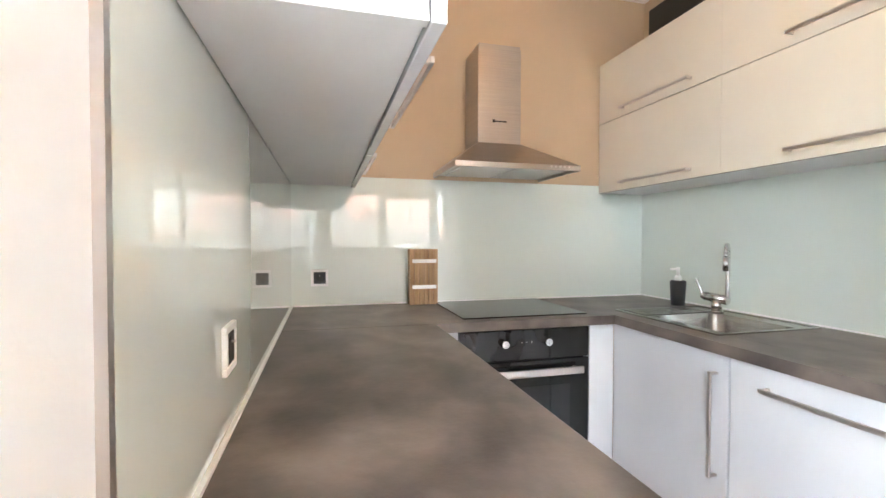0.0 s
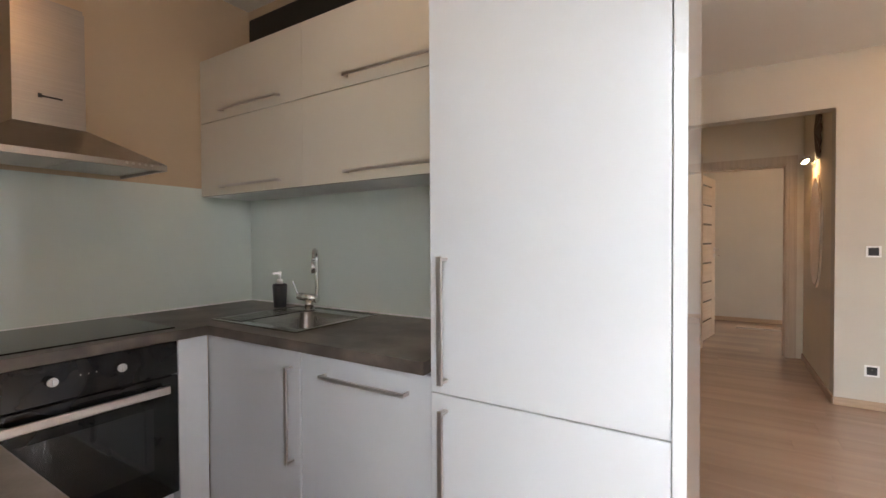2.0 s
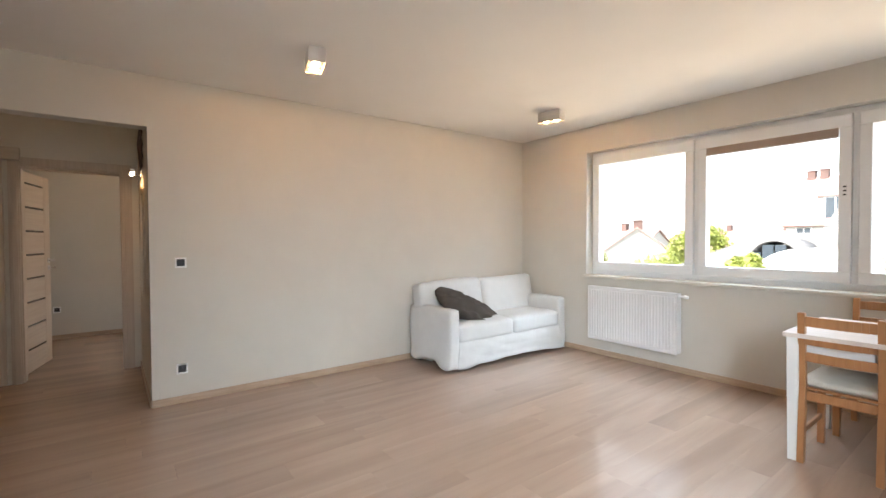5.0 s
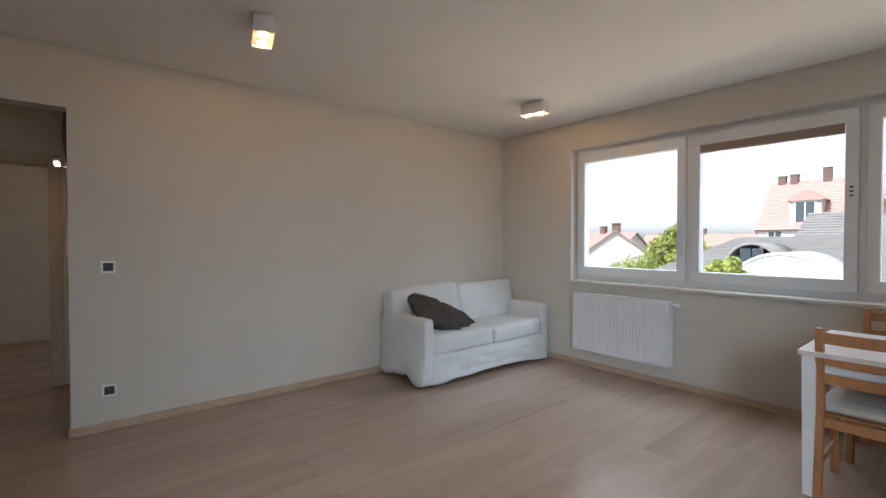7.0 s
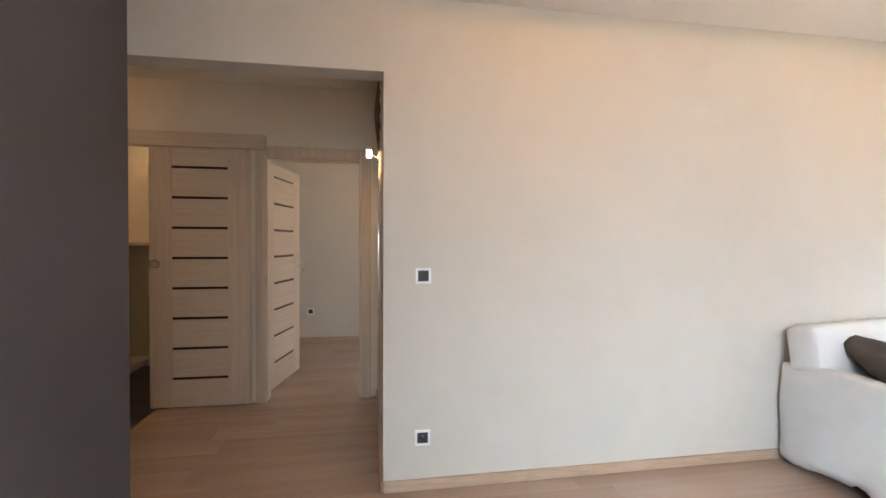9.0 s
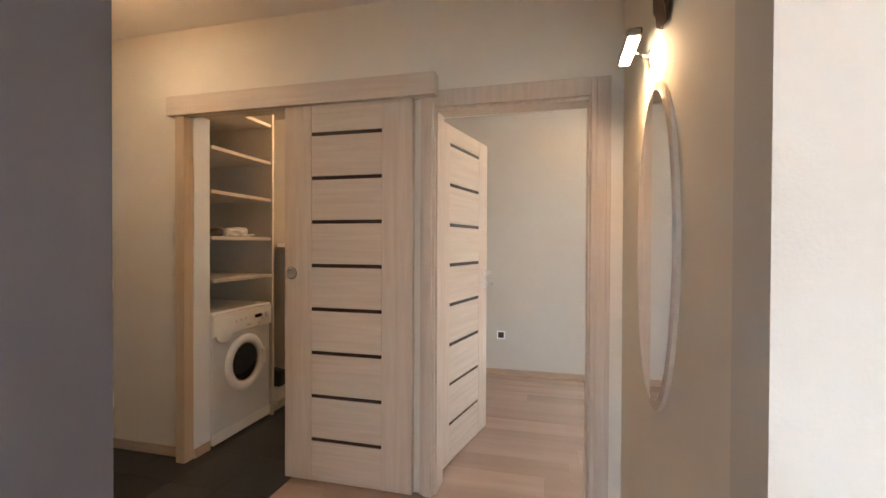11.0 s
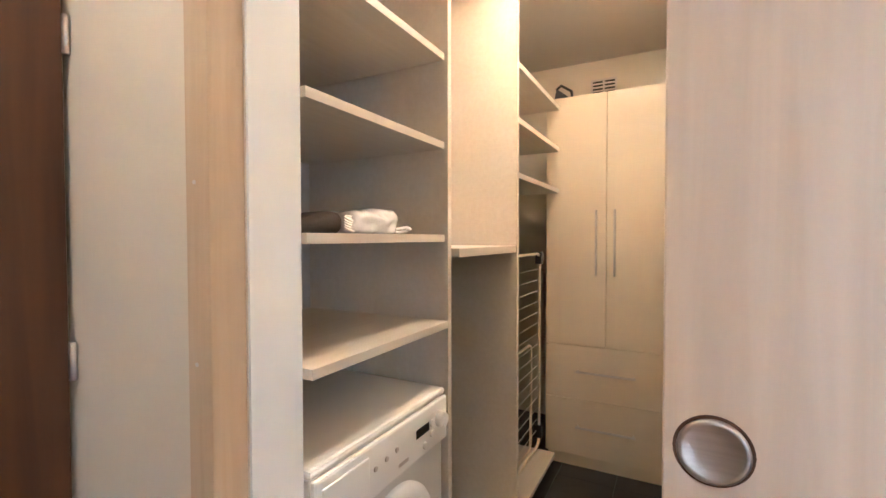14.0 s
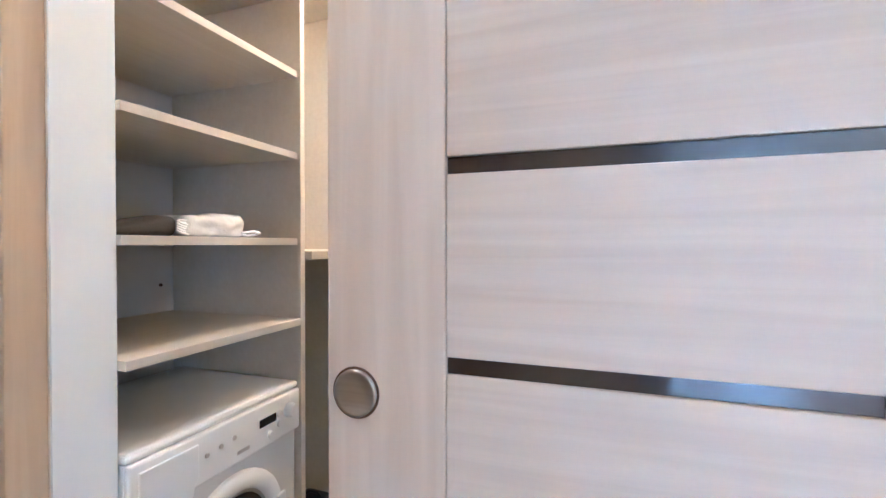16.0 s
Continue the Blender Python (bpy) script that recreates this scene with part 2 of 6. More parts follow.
def part(parent, name, boxes, mat, bevel=0.002, tubes=(), smooth=False):
    """One mesh of boxes and bars, as a part of parent (or alone)."""
    bm = bmesh.new()
    for b in boxes:
        add_box(bm, b[0], b[1], bevel=bevel)
    for t in tubes:
        add_tube(bm, *t)
    ob = new(name, mesh_from(name, bm, mat, smooth))
    ob.parent = parent
    return ob


def parts(parent, name, boxes, mat, bevel=0.002, tubes=()):
    """The same, but every piece a part of its own."""
    for b in boxes:
        part(parent, name, [b], mat, bevel)
    for t in tubes:
        part(parent, name, [], mat, bevel, tubes=[t])


def holder(name, m, label, category, group="", kind=""):
    e = new(name)
    e.empty_display_size = 0.1
    e.matrix_world = m
    return tagged(e, label, category, group, kind)


def slab(name, lo, hi, mat, label, category="wall", bevel=0.0):
    bm = bmesh.new()
    add_box(bm, lo, hi, bevel=bevel)
    return tagged(new(name, mesh_from(name, bm, mat)), label, category, kind="structure")


def slabs(name, boxes, mat, label, category="wall", bevel=0.0):
    bm = bmesh.new()
    for lo, hi in boxes:
        add_box(bm, lo, hi, bevel=bevel)
    return tagged(new(name, mesh_from(name, bm, mat)), label, category, kind="structure")


def sweep(parent, name, points, radius, mat, res=6):
    """A bent round bar along points."""
    cu = bpy.data.curves.new(name, "CURVE")
    cu.dimensions, cu.bevel_depth, cu.bevel_resolution, cu.use_fill_caps = "3D", radius, 3, True
    sp = cu.splines.new("POLY")
    sp.points.add(len(points) - 1)
    for q, p in zip(sp.points, points):
        q.co = (*p, 1)
    cu.materials.append(mat)
    ob = new(name, cu)
    ob.parent = parent
    return ob


def bow_handle(parent, p, q, out, mat=ALU, w=0.012):
    """A flat bar pull between p and q that stands off by the vector out."""
    p, q, out = Vector(p), Vector(q), Vector(out)
    bm = bmesh.new()
    axis = (q - p).normalized()
    side = axis.cross(out.normalized())

    def bar(a, b, half_w, half_t, up):
        d = (b - a)
        m = Matrix.Translation((a + b) / 2)
        x, y = d.normalized(), up.normalized()
        z = x.cross(y)
        rot = Matrix((x, y, z)).transposed().to_4x4()
        add_box(bm, (-d.length / 2, -half_t, -half_w), (d.length / 2, half_t, half_w), m @ rot, bevel=0.0015)
    bar(p + out - axis * w / 2, q + out + axis * w / 2, w / 2, 0.004, out)
    bar(p, p + out, w / 2, 0.004, axis)
    bar(q, q + out, w / 2, 0.004, axis)
    ob = new("handle", mesh_from("handle", bm, mat))
    ob.parent = parent
    return tagged(ob, "satin aluminium bar handle")


# ---- structure: walls, floors, ceilings ----
LX, BY, RX, WY = -4.563, 3.04, -2.62, -4.10      # kitchen's west, north and east walls; the window wall
X2 = 1.44                                        # wall of the sliding door
BY0, BY1 = -0.95, 1.03        # balcony door in the west wall
slabs("wall_west", [((LX - 0.3, WY - 0.3, 0), (LX, BY0, H)), ((LX - 0.3, BY1, 0), (LX, BY + 0.12, H)), ((LX - 0.3, BY0, 2.26), (LX, BY1, H)),
                    ((LX - 0.3, BY0, 0), (LX, BY1, 0.04))], WHITEWALL, "white painted wall with a balcony door opening")
slab("wall_north", (LX, BY, 0), (RX + 0.3, BY + 0.12, H), BEIGE, "beige painted kitchen wall behind the hob")
slab("wall_kitchen_east", (RX, 1.40, 0), (RX + 0.12, BY, H), BEIGE, "beige painted kitchen wall behind the sink")
slab("wall_grey", (RX, 1.176, 0), (0.0, 1.296, H), GREY, "dark grey painted wall beside the hall opening")
slab("wall_sofa", (0, WY - 0.3, 0), (0.14, 0, H), WALL, "cream painted living room wall behind the sofa")
slab("wall_header", (0, 0, 2.15), (0.14, 1.296, H), WALL, "cream painted lintel over the hall opening")
# window wall with its opening
WX0, WX1, WZ0, WZ1 = -4.40, -0.985, 0.88, 2.255
slabs("wall_window", [((LX, WY - 0.3, 0), (0, WY, WZ0)), ((LX, WY - 0.3, WZ1), (0, WY, H)),
                      ((WX1, WY - 0.3, WZ0), (0, WY, WZ1)), ((LX, WY - 0.3, WZ0), (WX0, WY, WZ1))], WALL,
      "cream painted wall with a wide window opening")
slab("ceiling_living", (LX - 0.3, WY - 0.3, H), (0.14, BY + 0.12, H + 0.2), CEIL, "white painted plaster ceiling", "ceiling")
# hall
HC = 2.53
slabs("ceiling_hall", [((0.14, -0.12, HC), (X2, 3.12, H + 0.2)), ((-0.9, 1.296, HC), (0.14, 3.12, H - 0.001))], CEIL, "white painted hall ceiling", "ceiling")
slab("wall_hall_south", (0.14, -0.12, 0), (X2, 0, HC), HALLWALL, "cream painted hall wall with a mirror")
slabs("wall_hall_west", [((-0.12, 1.296, 0), (0.0, 1.72, HC)), ((-0.12, 2.56, 0), (0.0, 3.0, HC)), ((-0.12, 1.72, 2.02), (0.0, 2.56, HC))],
      HALLWALL, "cream painted hall wall with a doorway")
slab("wall_bath", (-0.9, 1.296, 0), (-0.78, 3.0, HC), HALLWALL, "plain wall of the room behind the doorway")
slab("wall_hall_north", (-0.9, 3.0, 0), (X2 + 0.12, 3.12, HC), HALLWALL, "cream painted hall wall with the entrance door")
# wall with the closet opening and the bedroom doorway
DY0, DY1, CY0, CY1 = 0.14, 0.885, 1.68, 2.36
slabs("wall_doors", [((X2, -0.12, 0), (X2 + 0.12, DY0, HC)), ((X2, DY0, 1.965), (X2 + 0.12, DY1, HC)),
                     ((X2, DY1, 0), (X2 + 0.12, CY0, HC)), ((X2, CY0, 2.03), (X2 + 0.12, CY1, HC)),
                     ((X2, CY1, 0), (X2 + 0.12, 3.0, HC))], HALLWALL, "cream painted wall with two doorways")
# closet
CX1, CN = 4.15, 2.92
slab("wall_closet_south", (X2 + 0.12, 1.50, 0), (CX1 + 0.12, CY0, HC), HALLWALL, "cream painted closet wall with coat hooks")
slab("wall_closet_east", (CX1, CY0, 0), (CX1 + 0.12, CN + 0.12, HC), HALLWALL, "cream painted closet end wall with a vent")
slab("wall_closet_north", (X2 + 0.12, CN, 0), (CX1, CN + 0.12, HC), HALLWALL, "cream painted closet wall behind the shelves")
slab("ceiling_closet", (X2, 1.50, HC), (CX1 + 0.12, CN + 0.2, H + 0.2), CEIL, "white painted closet ceiling", "ceiling")
# bedroom
BX1, BS = 3.62, -2.7
slab("wall_bedroom_east", (BX1, BS, 0), (BX1 + 0.12, 1.50, H), WALL, "pale painted bedroom wall")
slabs("wall_bedroom_south", [((X2, BS - 0.3, 0), (1.9, BS, H)), ((3.4, BS - 0.3, 0), (BX1 + 0.12, BS, H)),
                             ((1.9, BS - 0.3, 0), (3.4, BS, 0.88)), ((1.9, BS - 0.3, 2.26), (3.4, BS, H))], WALL,
      "pale bedroom wall with a window opening")
slab("wall_bedroom_west", (X2, BS, 0), (X2 + 0.12, -0.12, H), WALL, "pale painted bedroom wall beside the doorway")
slab("ceiling_bedroom", (X2, BS - 0.3, H), (BX1 + 0.12, 1.50, H + 0.2), CEIL, "white painted bedroom ceiling", "ceiling")

# floors: a dark bed under planks and tiles
floor_living = slab("floor_living", (LX - 0.12, WY - 0.3, -0.2), (0.0, BY + 0.12, -0.010), UNDERLAY, "oak laminate plank floor with a satin sheen", "floor")
floor_hall = slab("floor_hall", (0.0, -0.12, -0.2), (X2 + 0.12, 1.68, -0.010), UNDERLAY, "oak laminate plank floor of the hall", "floor")
floor_bedroom = slab("floor_bedroom", (X2 + 0.12, BS - 0.3, -0.2), (BX1 + 0.12, 1.50, -0.010), UNDERLAY, "oak laminate plank floor of the bedroom", "floor")
floor_tiles = slabs("floor_tiles", [((0.0, 1.68, -0.2), (X2 + 0.12, 3.12, -0.008)), ((X2 + 0.12, 1.50, -0.2), (CX1 + 0.12, CN + 0.12, -0.008)),
                                    ((-0.9, 1.296, -0.2), (0.0, 3.0, -0.008))],
                    GROUT, "dark grey ceramic tile floor with pale joints", "floor")


# ---- kitchen ----
CT = 0.862         # worktop's upper side
CF = CT - 0.038
W_IN = -3.995      # inner front edge of the west worktop
E_IN = -3.215      # front edge of the sink worktop
N_IN = 2.465       # front edge of the hob worktop
W_END = 0.98
GLASS_END = 1.228     # free edge of the glass on the west wall


def splash_back():
    t = 0.006
    for name, lo, hi in (("glass_splashback", (LX, GLASS_END, CT + 0.002), (LX + t, BY - t, 1.485)),
                         ("glass_splashback", (LX, BY - t, CT + 0.002), (RX, BY, 1.485)),
                         ("glass_splashback", (RX - t, 1.42, CT + 0.002), (RX, BY - t, 1.485))):
        bm = bmesh.new()
        add_box(bm, lo, hi, bevel=0.001)
        tagged(new(name, mesh_from(name, bm, BACKGLASS)), "pale green glossy glass splashback panel on the wall", "splashback", "splashback panels")
    # white silicone seams along the worktop and at the free edge of the glass
    slabs("trim_seal", [((LX + t, GLASS_END, CT), (LX + t + 0.007, BY - t, CT + 0.007)), ((LX + t, BY - t - 0.007, CT), (RX - t, BY - t, CT + 0.007)),
                        ((RX - t - 0.007, 1.42, CT), (RX - t, BY - t - 0.007, CT + 0.007))], WHITEPLASTIC,
          "white sealant bead along the worktop", "trim")
    slab("trim_glass_edge", (LX, GLASS_END - 0.01, CT), (LX + 0.009, GLASS_END, 1.485), ALU, "thin metal edge of the glass panel", "trim")


splash_back()


def worktop():
    e = holder("worktop", pose(-3.6, 2.6, CF), "grey brown stone-look laminate worktop on the base cabinets", "worktop")
    o = Vector((-3.6, 2.6, CF))

    def rel(lo, hi):
        return (tuple(Vector(lo) - o), tuple(Vector(hi) - o))
    part(e, "west_leg", [rel((LX, W_END, CF), (W_IN, N_IN, CT))], STONE, 0.004)
    part(e, "north_leg", [rel((LX, N_IN, CF), (E_IN, BY - 0.001, CT))], STONE, 0.0015)
    # the sink leg is cut for the bowl
    bx0, bx1, by0, by1 = -3.09, -2.76, 2.05, 2.40
    part(e, "east_leg", [rel((E_IN, N_IN, CF), (RX, BY - 0.001, CT)), rel((E_IN, 1.40, CF), (bx0, N_IN, CT)), rel((bx1, 1.40, CF), (RX, N_IN, CT)),
                         rel((bx0, 1.40, CF), (bx1, by0, CT)), rel((bx0, by1, CF), (bx1, N_IN, CT))], STONE, 0.0006)


worktop()


def base_unit(name, lo, hi, label):
    e = holder(name, pose((lo[0] + hi[0]) / 2, (lo[1] + hi[1]) / 2, 0), label, "cabinet", "kitchen base cabinets")
    return e, Vector(((lo[0] + hi[0]) / 2, (lo[1] + hi[1]) / 2, 0))


def rb(o, lo, hi):
    return (tuple(Vector(lo) - o), tuple(Vector(hi) - o))


def kitchen_base():
    # west run: doors face east
    e, o = base_unit("base_cabinet", (LX, W_END + 0.02, 0), (W_IN - 0.02, N_IN, 0), "gloss white base cabinet under the worktop")
    part(e, "body", [rb(o, (LX, W_END + 0.02, 0.1), (W_IN - 0.045, N_IN + 0.02, CF)), rb(o, (LX, W_END + 0.04, 0), (W_IN - 0.08, N_IN, 0.1))], CARCASS)
    for a, b in ((W_END + 0.02, 1.70), (1.704, N_IN - 0.02)):
        d = part(e, "door", [rb(o, (W_IN - 0.042, a, 0.1), (W_IN - 0.022, b, CF - 0.004))], GLOSSWHITE, 0.003)
        h = bow_handle(d, Vector((W_IN - 0.022, a + 0.12, CF - 0.06)) - o, Vector((W_IN - 0.022, b - 0.12, CF - 0.06)) - o, (0.03, 0, 0))
    # filler strips beside the oven
    e, o = base_unit("oven_cabinet", (-3.96, N_IN, 0), (-3.22, BY, 0), "white cabinet around the built-in oven")
    part(e, "body", [rb(o, (W_IN + 0.002, N_IN + 0.045, 0), (-3.897, BY, CF)), rb(o, (-3.317, N_IN + 0.03, 0), (-3.20, BY, CF)),
                     rb(o, (-3.897, N_IN + 0.08, 0), (-3.317, BY, 0.22))], GLOSSWHITE, 0.002)
    # sink run: doors face west
    F = E_IN + 0.02
    for name, y0, y1, label, upright in (("sink_cabinet", 1.935, 2.505, "gloss white sink cabinet with a tall bar handle", True),
                                         ("dishwasher_cabinet", 1.372, 1.931, "gloss white dishwasher front with a wide bar handle", False)):
        e, o = base_unit(name, (F, y0, 0), (RX, y1, 0), label)
        part(e, "body", [rb(o, (F + 0.022, y0, 0.1), (RX - 0.01, y1, 0.66)), rb(o, (F + 0.07, y0, 0), (RX - 0.01, y1, 0.1))], CARCASS)
        d = part(e, "door", [rb(o, (F, y0 + 0.002, 0.1), (F + 0.02, y1 - 0.002, CF - 0.004))], GLOSSWHITE, 0.003)
        if upright:
            bow_handle(d, Vector((F, y0 + 0.042, 0.43)) - o, Vector((F, y0 + 0.042, 0.758)) - o, (-0.03, 0, 0))
        else:
            bow_handle(d, Vector((F, y0 + 0.095, 0.758)) - o, Vector((F, y1 - 0.125, 0.758)) - o, (-0.03, 0, 0))


kitchen_base()


def fridge_tower():
    F = -3.222
    o = Vector((-2.92, 1.07, 0))
    e = holder("fridge_cabinet", pose(*o), "tall gloss white cabinet with a built-in fridge", "cabinet")
    part(e, "body", [rb(o, (F + 0.022, 0.783, 0.1), (RX, 1.385, 2.30)), rb(o, (F + 0.08, 0.80, 0), (RX, 1.37, 0.1))], CARCASS)
    part(e, "side_panel", [rb(o, (F - 0.002, 0.754, 0), (RX + 0.06, 0.780, 2.30))], GLOSSWHITE, 0.0015)
    for z0, z1, h0, h1 in ((0.1, 0.7855, 0.42, 0.745), (0.7885, 2.298, 0.828, 1.152)):
        d = part(e, "door", [rb(o, (F, 0.7825, z0), (F + 0.02, 1.371, z1))], GLOSSWHITE, 0.003)
        bow_handle(d, Vector((F, 1.321, h0)) - o, Vector((F, 1.321, h1)) - o, (-0.032, 0, 0), w=0.016)


fridge_tower()


def upper_cabinets():
    F, D = -2.916, 0.02
    z0, zs, z1 = 1.442, 1.822, 2.15
    for y0, y1, h in ((2.24, 3.03, (2.385, 2.82)), (1.40, 2.2375, (1.55, 1.968))):
        o = Vector((-2.77, (y0 + y1) / 2, z0))
        e = holder("wall_cabinet", pose(*o), "cream white wall cabinet with two lift-up fronts", "cabinet", "kitchen wall cabinets")
        part(e, "body", [rb(o, (F + D + 0.002, y0, z0), (RX - 0.007, y1, z1))], CARCASS)
        for a, b in ((z0, zs - 0.002), (zs + 0.002, z1)):
            d = part(e, "door", [rb(o, (F, y0 - 0.001, a), (F + D, y1 + 0.001, b))], CREAMGLOSS, 0.0012)
            bow_handle(d, Vector((F, h[0], a + 0.038)) - o, Vector((F, h[1], a + 0.038)) - o, (-0.028, 0, 0))
    # two stacked black blocks along the tops of the wall cabinets
    o = Vector((-2.75, 2.2, 2.15))
    e = holder("black_case", pose(*o), "long flat black block on top of the wall cabinets", "case")
    part(e, "upper_block", [rb(o, (-2.75, 1.55, 2.235), (-2.63, 2.85, 2.39))], BLACK, 0.008)
    part(e, "lower_block", [rb(o, (-2.745, 1.555, 2.151), (-2.635, 2.845, 2.232))], BLACK, 0.006)
    # cabinet on the west wall: fronts face east
    o = Vector((-4.4, 2.15, 1.44))
    FW = -4.262
    e = holder("wall_cabinet", pose(*o), "white wall cabinet over the long worktop", "cabinet", "kitchen wall cabinets")
    part(e, "body", [rb(o, (LX + 0.007, 1.345, 1.440), (FW - 0.022, 3.03, 2.15))], CARCASS, 0.002)
    part(e, "light_rail", [rb(o, (LX + 0.007, 1.343, 1.432), (FW - 0.022, 1.361, 1.4398))], CARCASS, 0.001)
    for a, b, h0, h1 in ((1.345, 2.183, 1.555, 1.985), (2.187, 3.03, 2.39, 2.83)):
        for z0, z1 in ((1.432, 1.789), (1.793, 2.15)):
            d = part(e, "door", [rb(o, (FW - 0.02, a, z0), (FW, b, z1))], GLOSSWHITE, 0.002)
            bow_handle(d, Vector((FW, h0, z0 + 0.042)) - o, Vector((FW, h1, z0 + 0.042)) - o, (0.03, 0, 0))


upper_cabinets()


def oven():
    x0, x1, y = -3.893, -3.320, 2.50
    z0, z1 = 0.225, 0.815
    o = Vector(((x0 + x1) / 2, y, z0))
    e = holder("oven", pose(*o), "black built-in oven with a steel bar handle", "oven")
    part(e, "body", [rb(o, (x0 + 0.01, y + 0.02, z0), (x1 - 0.01, y + 0.5, z1))], BLACK)
    part(e, "control_panel", [rb(o, (x0, y - 0.002, z1 - 0.125), (x1, y + 0.02, z1))], BLACKGLASS, 0.002)
    d = part(e, "door", [rb(o, (x0, y - 0.004, z0), (x1, y + 0.018, z1 - 0.13))], BLACKGLASS, 0.003)
    tagged(part(d, "window", [rb(o, (x0 + 0.09, y - 0.0065, z0 + 0.12), (x1 - 0.09, y - 0.0045, z1 - 0.235))], DOORGLASS, 0.0), "dark see-through oven window")
    tagged(part(d, "handle", [rb(o, (x0 + 0.045, y - 0.045, z1 - 0.187), (x1 - 0.045, y - 0.03, z1 - 0.157)),
                              rb(o, (x0 + 0.06, y - 0.032, z1 - 0.182), (x0 + 0.08, y - 0.002, z1 - 0.162)),
                              rb(o, (x1 - 0.08, y - 0.032, z1 - 0.182), (x1 - 0.06, y - 0.002, z1 - 0.162))], ALU, 0.004), "brushed steel bar handle")
    for x in (-3.708, -3.517):
        k = part(e, "knob", [rb(o, (x - 0.002, y - 0.0295, z1 - 0.063), (x + 0.002, y - 0.0275, z1 - 0.043))], CHROME, 0.001,
                 tubes=[(Vector((x, y - 0.003, z1 - 0.053)) - o, Vector((x, y - 0.028, z1 - 0.053)) - o, 0.017, 0.0145, 28)])
    part(e, "marking", [rb(o, (-3.63 + i * 0.022, y - 0.0035, z1 - 0.055), (-3.627 + i * 0.022, y - 0.0022, z1 - 0.051)) for i in range(3)], ALU, 0.0)


oven()


def hob():
    o = Vector((-3.6, 2.78, CT))
    e = holder("hob", pose(*o), "black glass ceramic hob set in the worktop", "hob")
    part(e, "plate", [rb(o, (-3.872, 2.520, CT), (-3.315, 3.005, CT + 0.006))], BLACKGLASS, 0.0025)


hob()


def hood():
    x0, x1, y0, y1, zb = -3.872, -3.276, 2.640, BY - 0.001, 1.494
    o = Vector((-3.572, 2.9, zb))
    e = holder("cooker_hood", pose(*o), "brushed steel chimney cooker hood on the wall", "hood")
    part(e, "rim", [rb(o, (x0, y0, zb), (x1, y0 + 0.015, zb + 0.024)), rb(o, (x0, y0 + 0.0152, zb), (x0 + 0.012, y1, zb + 0.024)),
                    rb(o, (x1 - 0.012, y0 + 0.0152, zb), (x1, y1, zb + 0.024))], STEEL, 0.0015)
    bm = bmesh.new()
    cx0, cx1, cy0 = -3.70, -3.482, 2.84
    low = [bm.verts.new(Vector(p) - o) for p in ((x0, y0, zb + 0.024), (x1, y0, zb + 0.024), (x1, y1, zb + 0.024), (x0, y1, zb + 0.024))]
    top = [bm.verts.new(Vector(p) - o) for p in ((cx0, cy0, 1.645), (cx1, cy0, 1.645), (cx1, y1, 1.645), (cx0, y1, 1.645))]
    for i in range(4):
        bm.faces.new((low[i], low[(i + 1) % 4], top[(i + 1) % 4], top[i]))
    bm.faces.new(top)
    ob = new("canopy", mesh_from("canopy", bm, STEEL))
    ob.parent = e
    part(e, "chimney", [rb(o, (cx0, cy0, 1.645), (cx1, y1, 2.10))], STEEL, 0.001)
    part(e, "upper_sleeve", [rb(o, (cx0 + 0.004, cy0 + 0.004, 2.06), (cx1 - 0.004, y1, 2.115))], STEEL, 0.001)
    under = part(e, "filter", [rb(o, (x0 + 0.05, y0 + 0.03, zb + 0.006), ((x0 + x1) / 2 - 0.006, y1 - 0.04, zb + 0.012)),
                               rb(o, ((x0 + x1) / 2 + 0.006, y0 + 0.03, zb + 0.006), (x1 - 0.05, y1 - 0.04, zb + 0.012))], ALU, 0.001)
    part(e, "underside", [rb(o, (x0 + 0.012, y0 + 0.015, zb + 0.012), (x1 - 0.012, y1, zb + 0.018))], STEEL, 0.0)
    parts(e, "button", [], ALU, tubes=[(Vector((x1 - 0.06 - i * 0.022, y0 + 0.002, zb + 0.016)) - o, Vector((x1 - 0.06 - i * 0.022, y0 - 0.004, zb + 0.016)) - o, 0.006, 0.005, 14)
                                      for i in range(5)])
    part(e, "maker_mark", [rb(o, (-3.62, cy0 - 0.0012, 1.745), (-3.555, cy0 - 0.0002, 1.752)), rb(o, (-3.628, cy0 - 0.0012, 1.742), (-3.616, cy0 - 0.0002, 1.757))], BLACK, 0.0)


hood()


